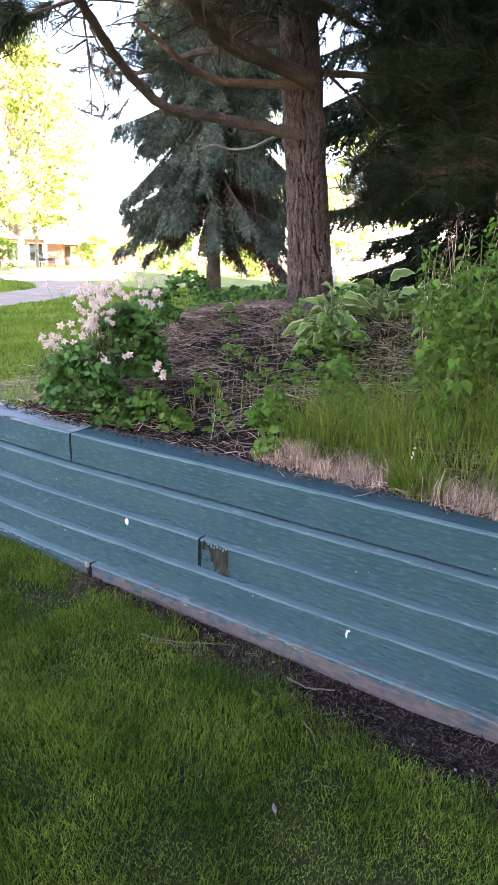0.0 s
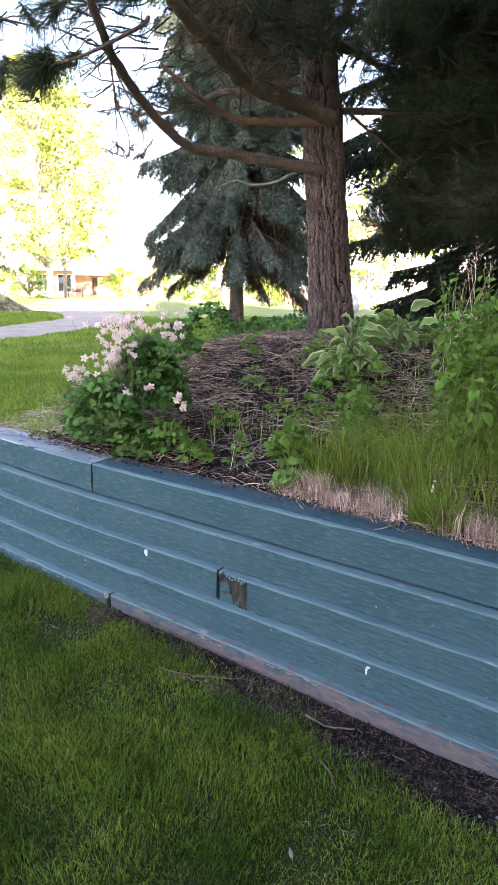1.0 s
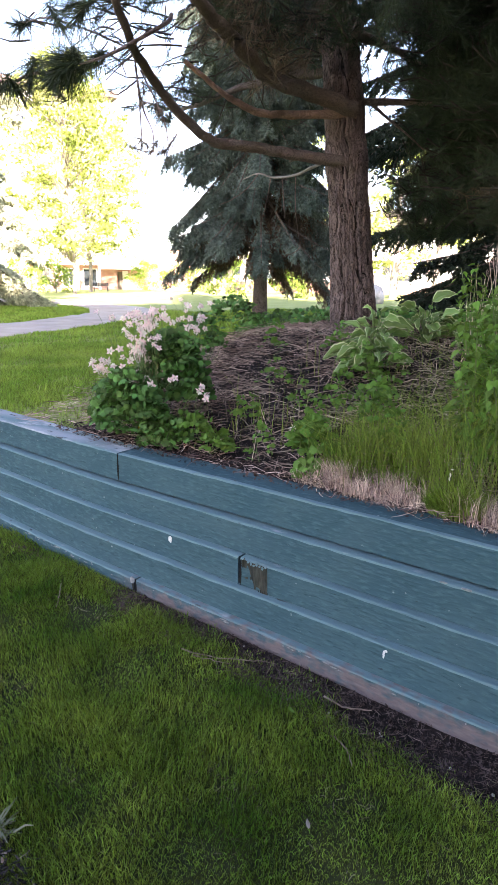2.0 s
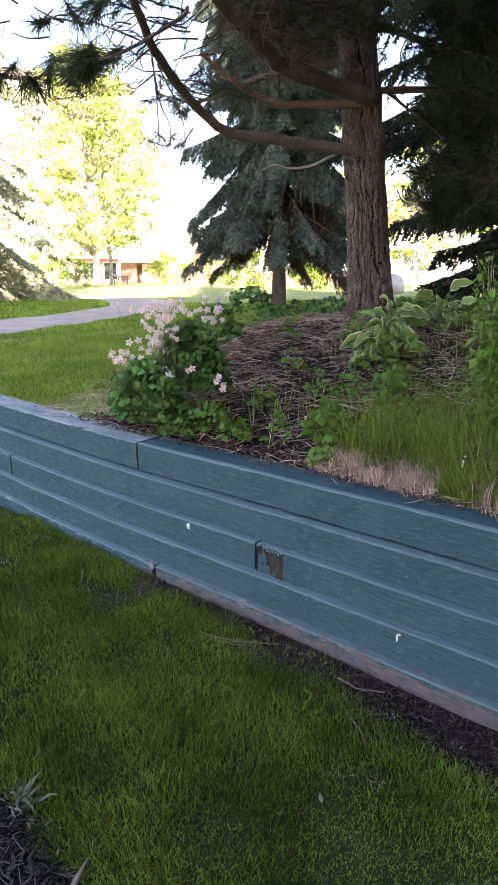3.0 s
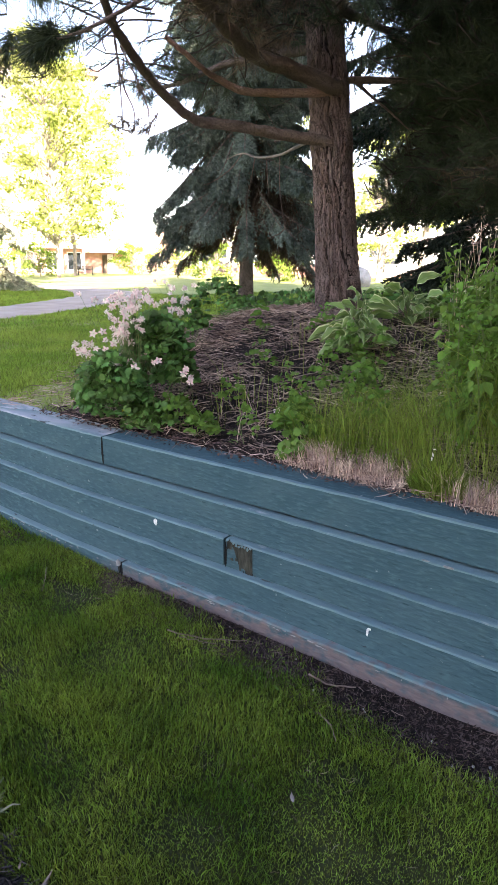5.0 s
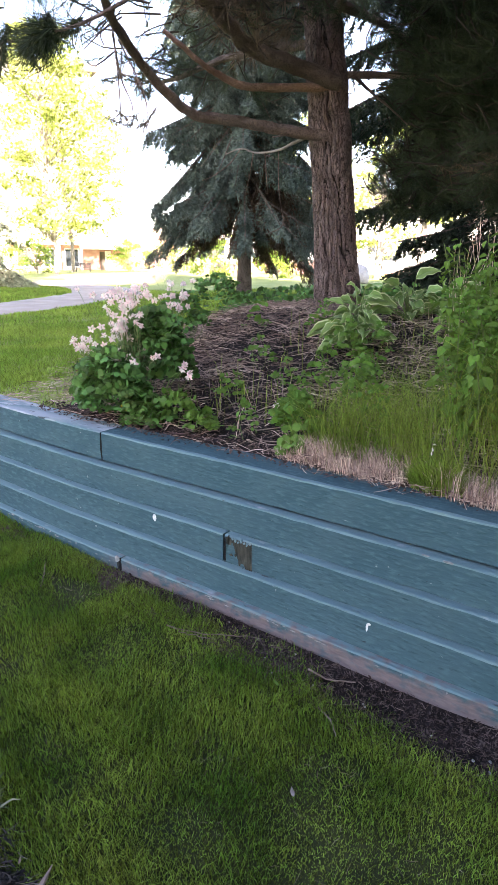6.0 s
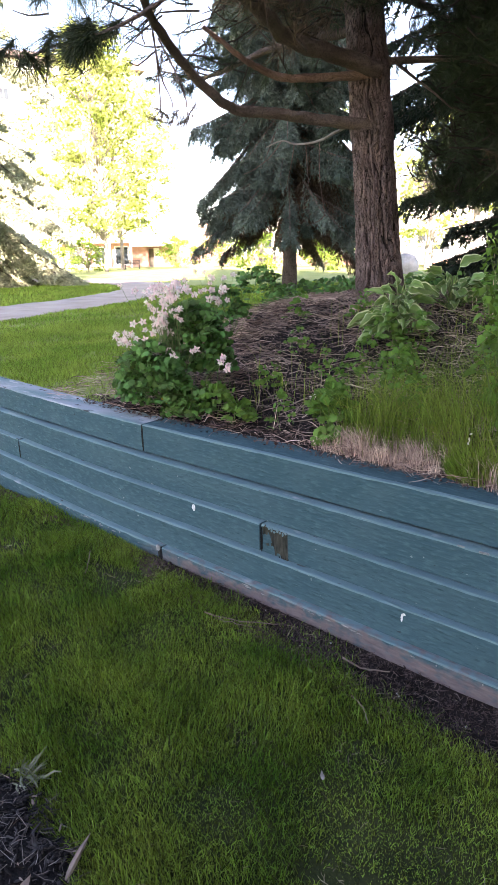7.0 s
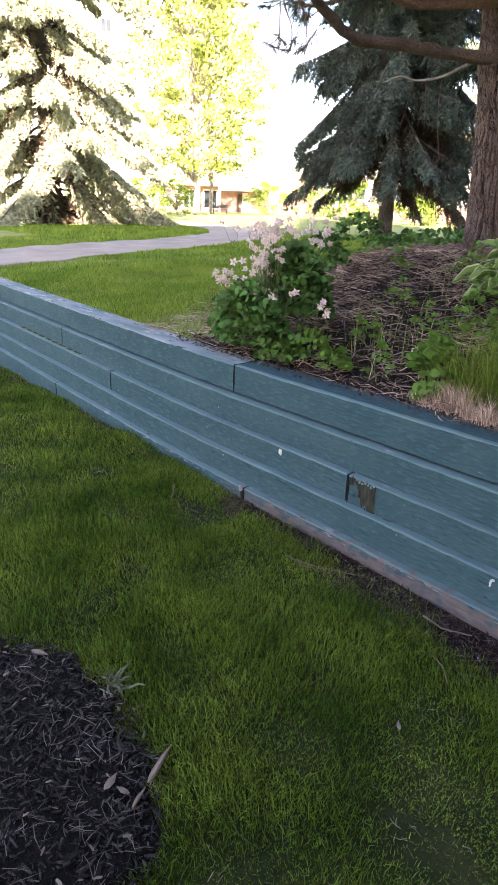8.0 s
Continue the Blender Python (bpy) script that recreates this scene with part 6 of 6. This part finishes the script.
for k, (x, y, r, h, n, s) in enumerate([(0.62, 0.30, 0.07, 0.10, 26, 0.03), (0.30, 0.62, 0.09, 0.10, 34, 0.032), (0.46, 0.9, 0.08, 0.09, 30, 0.03), (0.15, 1.1, 0.10, 0.10, 34, 0.032), (0.62, 1.25, 0.11, 0.14, 44, 0.034),
                                        (0.30, 1.6, 0.10, 0.12, 36, 0.034), (-0.15, 1.55, 0.09, 0.12, 34, 0.034), (0.92, 0.85, 0.11, 0.14, 46, 0.036), (1.15, 0.52, 0.08, 0.14, 30, 0.034), (0.5, 1.95, 0.12, 0.12, 36, 0.036),
                                        (0.80, 0.95, 0.14, 0.10, 44, 0.038), (0.70, 0.78, 0.12, 0.12, 32, 0.036), (1.0, 0.70, 0.10, 0.16, 36, 0.04),
                                        (0.66, 1.18, 0.12, 0.12, 44, 0.034), (0.82, 1.26, 0.12, 0.14, 44, 0.036)]):
    columbine((x, y), [(0, 0, h * 0.7, r * 1.15, r * 1.15, h * 0.9, n // 2), (r * 0.5, -r * 0.4, h * 1.5, r * 0.6, r * 0.6, h * 0.7, n // 4)], [], 110 + k, "seedling columbine with light green leaves in dry litter", M_LEAF_LIGHT, s * 0.82)
Y = new("yellowed_leaf", Geo().add(*fans(leaf_outline("lobed"), np.array([[0, 0, 0], [0.03, 0.01, -0.02], [-0.03, 0.0, 0.01]]), np.array([[0.3, -0.7, 0.7]] * 3), np.array([0.05, 0.045, 0.04]), None, -0.2)).mesh("yellowed_leaf", M_YELLOWLEAF))
Y.location = (-0.02, 0.20, 0.64)
tagged(Y, "yellowed columbine leaf low in the plant", "leaf")


def ground_cover():
    n = 2600
    x, y = U(-2.2, 1.2, n), U(2.2, 4.3, n)
    keep = (bed_mask(x, y) > 0.4) & (np.hypot(x, y - 2.38) > 0.3) & (U(0, 1, n) < np.clip(0.5 + 0.8 * vnoise(x, y, 1.6, 44) + 0.35 * (y - 2.4), 0.05, 1))
    x, y = x[keep], y[keep]
    m = len(x)
    c = np.stack([x, y, upper_z(x, y) + U(0.03, 0.16, m)], 1)
    cover = thing("ground_cover", "low leafy green ground cover behind the pine trunk", "plants", kind="stuff")
    leaf_cloud(c, 1.0, 0.042, M_COLUMBINE, "foliage", cover)


ground_cover()


def sparse_stems():
    """Thin grass and flower stems standing singly over the bed."""
    n = 1500
    x, y = U(0.15, 2.2, n), U(0.3, 2.0, n)
    keep = (U(0, 1, n) < np.clip(0.25 + 0.5 * (x - 0.3) + 0.6 * vnoise(x, y, 2.2, 71), 0.03, 0.9)) & (bed_mask(x, y) > 0.5)
    x, y = x[keep], y[keep]
    n = len(x)
    h = U(0.10, 0.36, n)
    lean = RNG.normal(size=(n, 2)) * 0.22 * h[:, None]
    V = np.stack([x, y, upper_z(x, y) - 0.005], 1)
    k = n // 3
    ob = new("sparse_grass", Geo().add(*blades(V[k:], h[k:], 0.0030 * U(0.6, 1.3, n - k), lean[k:], 0.3)).mesh("sparse_grass", M_LONGGRASS))
    tagged(ob, "thin single green grass blades standing in the bed", "grass", kind="stuff")
    ob = new("dry_grass_stems", Geo().add(*blades(V[:k], h[:k] * 0.55, 0.0022 * U(0.6, 1.3, k), lean[:k], 0.3)).mesh("dry_grass_stems", M_STRAW))
    tagged(ob, "thin dry straw-coloured stems standing in the bed", "grass", kind="stuff")


sparse_stems()

# ---------------------------------------------------------------- hostas and tall leafy perennials
def hosta_leaf(length, width, seed):
    """An arching, folded leaf with a pale margin, growing along +x from its petiole."""
    r = random.Random(seed)
    nu, nv = 9, 9
    V, F, idx = [], [], []
    for i in range(nu + 1):
        u = i / nu
        w = width * (math.sin(math.pi * min(1, u * 0.98 + 0.02) ** 0.72) ** 0.85 if u < 1 else 0.0)
        for j in range(nv):
            v = (-0.5, -0.43, -0.28, -0.14, 0.0, 0.14, 0.28, 0.43, 0.5)[j]
            fold = 0.30 * abs(v) * w + 0.006 * math.sin(9 * v + 3) * (u > 0.1) + 0.006 * abs(2 * v) * math.sin(u * 15 + seed + (2 if v > 0 else 0))
            V.append((length * u, v * w, 0.30 * length * u - 0.52 * length * u * u + fold + r.uniform(-1, 1) * 0.0015))
    for i in range(nu):
        for j in range(nv - 1):
            F.append((i * nv + j, (i + 1) * nv + j, (i + 1) * nv + j + 1, i * nv + j + 1))
            idx.append(1 if j in (0, nv - 2) else 0)
    return mesh("leaf", V, F, [M_HOSTA, M_HOSTA_EDGE], idx, True)


HOSTA_LEAVES = [hosta_leaf(0.145, 0.092, 1), hosta_leaf(0.12, 0.075, 2), hosta_leaf(0.165, 0.088, 3)]


def hosta(at, n, reach, seed, label, tall=0.27):
    r = random.Random(seed)
    x, y = at
    plant = thing("hosta", label, "hosta", (x, y, float(land_z(x, y))), "hostas in the bed")
    for k in range(n):
        f = k / n
        az = k * 2.39996 + r.uniform(-0.3, 0.3)
        h, q = tall * (1 - 0.7 * f) * r.uniform(0.65, 1.3), reach * (0.25 + 0.75 * f) * r.uniform(0.6, 1.2)
        p = np.array([math.cos(az) * q, math.sin(az) * q, h])
        piece("petiole", Geo().add(*tube(spline([(0, 0, 0), p * np.array([0.4, 0.4, 0.7]), p], 5), np.linspace(0.004, 0.003, 5), 5)).mesh("petiole", M_STEM), plant)
        ob = piece("leaf", HOSTA_LEAVES[k % 3], plant)
        ob.matrix_basis = Matrix.Translation(p) @ Matrix.Rotation(az, 4, "Z") @ Matrix.Rotation(radians(r.uniform(-34, 20) + 20 * f), 4, "Y") @ Matrix.Rotation(radians(r.uniform(-50, 50)), 4, "X") @ Matrix.Scale(r.uniform(0.6, 1.2), 4)


hosta((0.63, 1.42), 60, 0.17, 1, "hosta with green leaves and cream margins", 0.31)
hosta((0.72, 2.0), 30, 0.20, 2, "hosta with arching cream-edged leaves near the pine", 0.22)
hosta((0.98, 2.15), 28, 0.20, 3, "hosta with arching cream-edged leaves behind tall perennials", 0.17)


def heart_leaf(size, seed):
    r = random.Random(seed)
    o = leaf_outline("heart")
    V = [(0.0, 0.0, 0.0)]
    for a, b in o:
        V.append(((a + 0.5) * size, b * size * r.uniform(0.9, 1.05), 0.25 * abs(b) * size - 0.18 * (a + 0.5) ** 2 * size))
    V[0] = (0.5 * size, 0, -0.03 * size)
    k = len(o)
    return mesh("leaf", V, np.array([(0, 1 + i, 1 + (i + 1) % k) for i in range(k)]), M_LEAF_PIECE)


HEARTS = [heart_leaf(s, k) for k, s in enumerate((0.066, 0.082, 0.052, 0.042))]


def perennial(at, height, leaves, seed, label, lean=(0.0, 0.0), big=1.0):
    """A tall leafy stem with heart-shaped leaves set round it."""
    r = random.Random(seed)
    x, y = at
    plant = thing("leafy_perennial", label, "plant", (x, y, float(land_z(x, y))), "tall perennials in the bed")
    stems = 3
    for s in range(stems):
        top = np.array([lean[0] + r.gauss(0, 0.07), lean[1] + r.gauss(0, 0.07), height * r.uniform(0.8, 1.05)])
        axis = spline([(r.gauss(0, 0.03), r.gauss(0, 0.03), 0), top * np.array([0.4, 0.4, 0.55]) + np.array([r.gauss(0, 0.02), r.gauss(0, 0.02), 0]), top], 10)
        piece("stem", Geo().add(*tube(axis, np.linspace(0.0045, 0.002, 10), 5)).mesh("stem", M_STEM), plant)
        for k in range(leaves // stems):
            u = r.uniform(0.12, 1.0)
            p = np.array([np.interp(u * 9, np.arange(10), axis[:, i]) for i in range(3)])
            az = k * 2.39996 + r.uniform(-0.4, 0.4)
            out = r.uniform(0.01, 0.07) * (1.2 - 0.7 * u)
            p = p + np.array([math.cos(az) * out, math.sin(az) * out, 0.0])
            ob = piece("leaf", HEARTS[(k + s) % 4 if u < 0.8 else 2 + k % 2], plant)
            ob.matrix_basis = Matrix.Translation(p) @ Matrix.Rotation(az, 4, "Z") @ Matrix.Rotation(radians(r.uniform(-10, 55)), 4, "Y") @ Matrix.Rotation(radians(r.uniform(-30, 30)), 4, "X") @ Matrix.Scale(big * r.uniform(0.8, 1.2), 4)


for k, (x, y, h, n, lx, ly) in enumerate([(1.44, 0.98, 0.52, 42, 0.0, -0.05), (1.42, 0.74, 0.46, 42, 0.02, -0.04), (1.50, 0.86, 0.62, 48, 0.0, -0.05), (1.34, 1.08, 0.56, 42, 0.0, 0.0), (1.66, 0.70, 0.58, 42, 0.0, -0.05),
                                          (1.60, 1.15, 0.70, 48, 0.0, 0.0), (1.46, 1.40, 0.60, 42, 0.0, 0.0), (1.28, 1.52, 0.42, 36, 0.0, 0.0), (1.80, 1.0, 0.74, 48, 0.0, 0.0), (1.90, 0.75, 0.64, 42, 0.0, 0.0), (1.70, 1.35, 0.66, 45, 0.0, -0.03),
                                          (1.54, 0.58, 0.40, 36, 0.0, -0.05), (1.72, 0.90, 0.70, 45, 0.0, -0.02)]):
    perennial((x, y), h * 1.25, int(n * 3.6), 200 + k, "tall perennial with bright green heart-shaped leaves", (lx, ly), 0.68)


def fine_perennial(at, height, n, seed):
    """A bushy plant of thin stems with many small divided leaves."""
    global RNG
    RNG = np.random.default_rng(seed)
    x, y = at
    plant = thing("bushy_perennial", "bushy perennial with small divided light green leaves", "plant", (x, y, float(land_z(x, y))), "bushy perennials in the bed")
    tops = np.stack([RNG.normal(size=9) * 0.09, RNG.normal(size=9) * 0.08, height * U(0.6, 1.05, 9)], 1)
    c = []
    for t in tops:
        ax = spline([(0, 0, 0), t * np.array([0.4, 0.4, 0.55]), t], 8)
        piece("stem", Geo().add(*tube(ax, np.linspace(0.0028, 0.0012, 8), 4)).mesh("stem", M_STEM), plant)
        u = U(0.35, 1.0, n // 9) * 7
        p = np.stack([np.interp(u, np.arange(8), ax[:, i]) for i in range(3)], 1)
        c.append(p + RNG.normal(size=p.shape) * np.array([0.045, 0.045, 0.03]))
    leaf_cloud(np.concatenate(c), 1.0, 0.021, M_LEAF_LIGHT, "foliage", plant)


for k, (x, y, h, n) in enumerate([(1.56, 0.78, 0.66, 330), (1.78, 0.86, 0.74, 330), (1.40, 1.02, 0.58, 260), (1.64, 1.08, 0.76, 300), (1.92, 0.70, 0.66, 260), (1.30, 1.30, 0.50, 220)]):
    fine_perennial((x, y), h, n, 250 + k)


def dry_stalks(at, n, h, seed, heads=False):
    r = random.Random(seed)
    x, y = at
    plant = thing("dry_stalk_clump", "clump of bare pale dead flower stalks in the bed", "dead stalks", (x, y, float(land_z(x, y))))
    for k in range(n):
        a, t = r.uniform(0, 6.28), r.uniform(0.05, 0.22)
        top = np.array([math.cos(a) * t, math.sin(a) * t, h * r.uniform(0.6, 1.0)])
        ax = spline([(r.gauss(0, 0.03), r.gauss(0, 0.03), 0), top * 0.5 + np.array([r.gauss(0, 0.012), 0, 0]), top], 8)
        piece("stalk", Geo().add(*tube(ax, np.linspace(0.0022, 0.0010, 8), 5)).mesh("stalk", M_STRAW), plant)
        if heads:
            c = top + RNG.normal(size=(26, 3)) * np.array([0.02, 0.02, 0.035])
            piece("seed_head", Geo().add(*needles(c, c + rand_dirs(26) * 0.03, 0.004)).mesh("seed_head", M_LITTER), plant, "fluffy brown seed head")


dry_stalks((1.12, 1.66), 14, 0.62, 1)
dry_stalks((1.38, 1.34), 10, 0.84, 2, True)
petal = new("fallen_petal", Geo().add(*fans(leaf_outline("dry"), np.array([[0, 0, 0], [0.004, 0, 0.02], [-0.003, 0.002, -0.016]]), np.array([[0.2, -1, 0.3]] * 3), np.array([0.016, 0.012, 0.014]), None, 0.2)).mesh("fallen_petal", M_PETAL_IN))
petal.location = (1.53, 0.155, 0.72)
tagged(petal, "small white petal caught in the long grass", "petal")
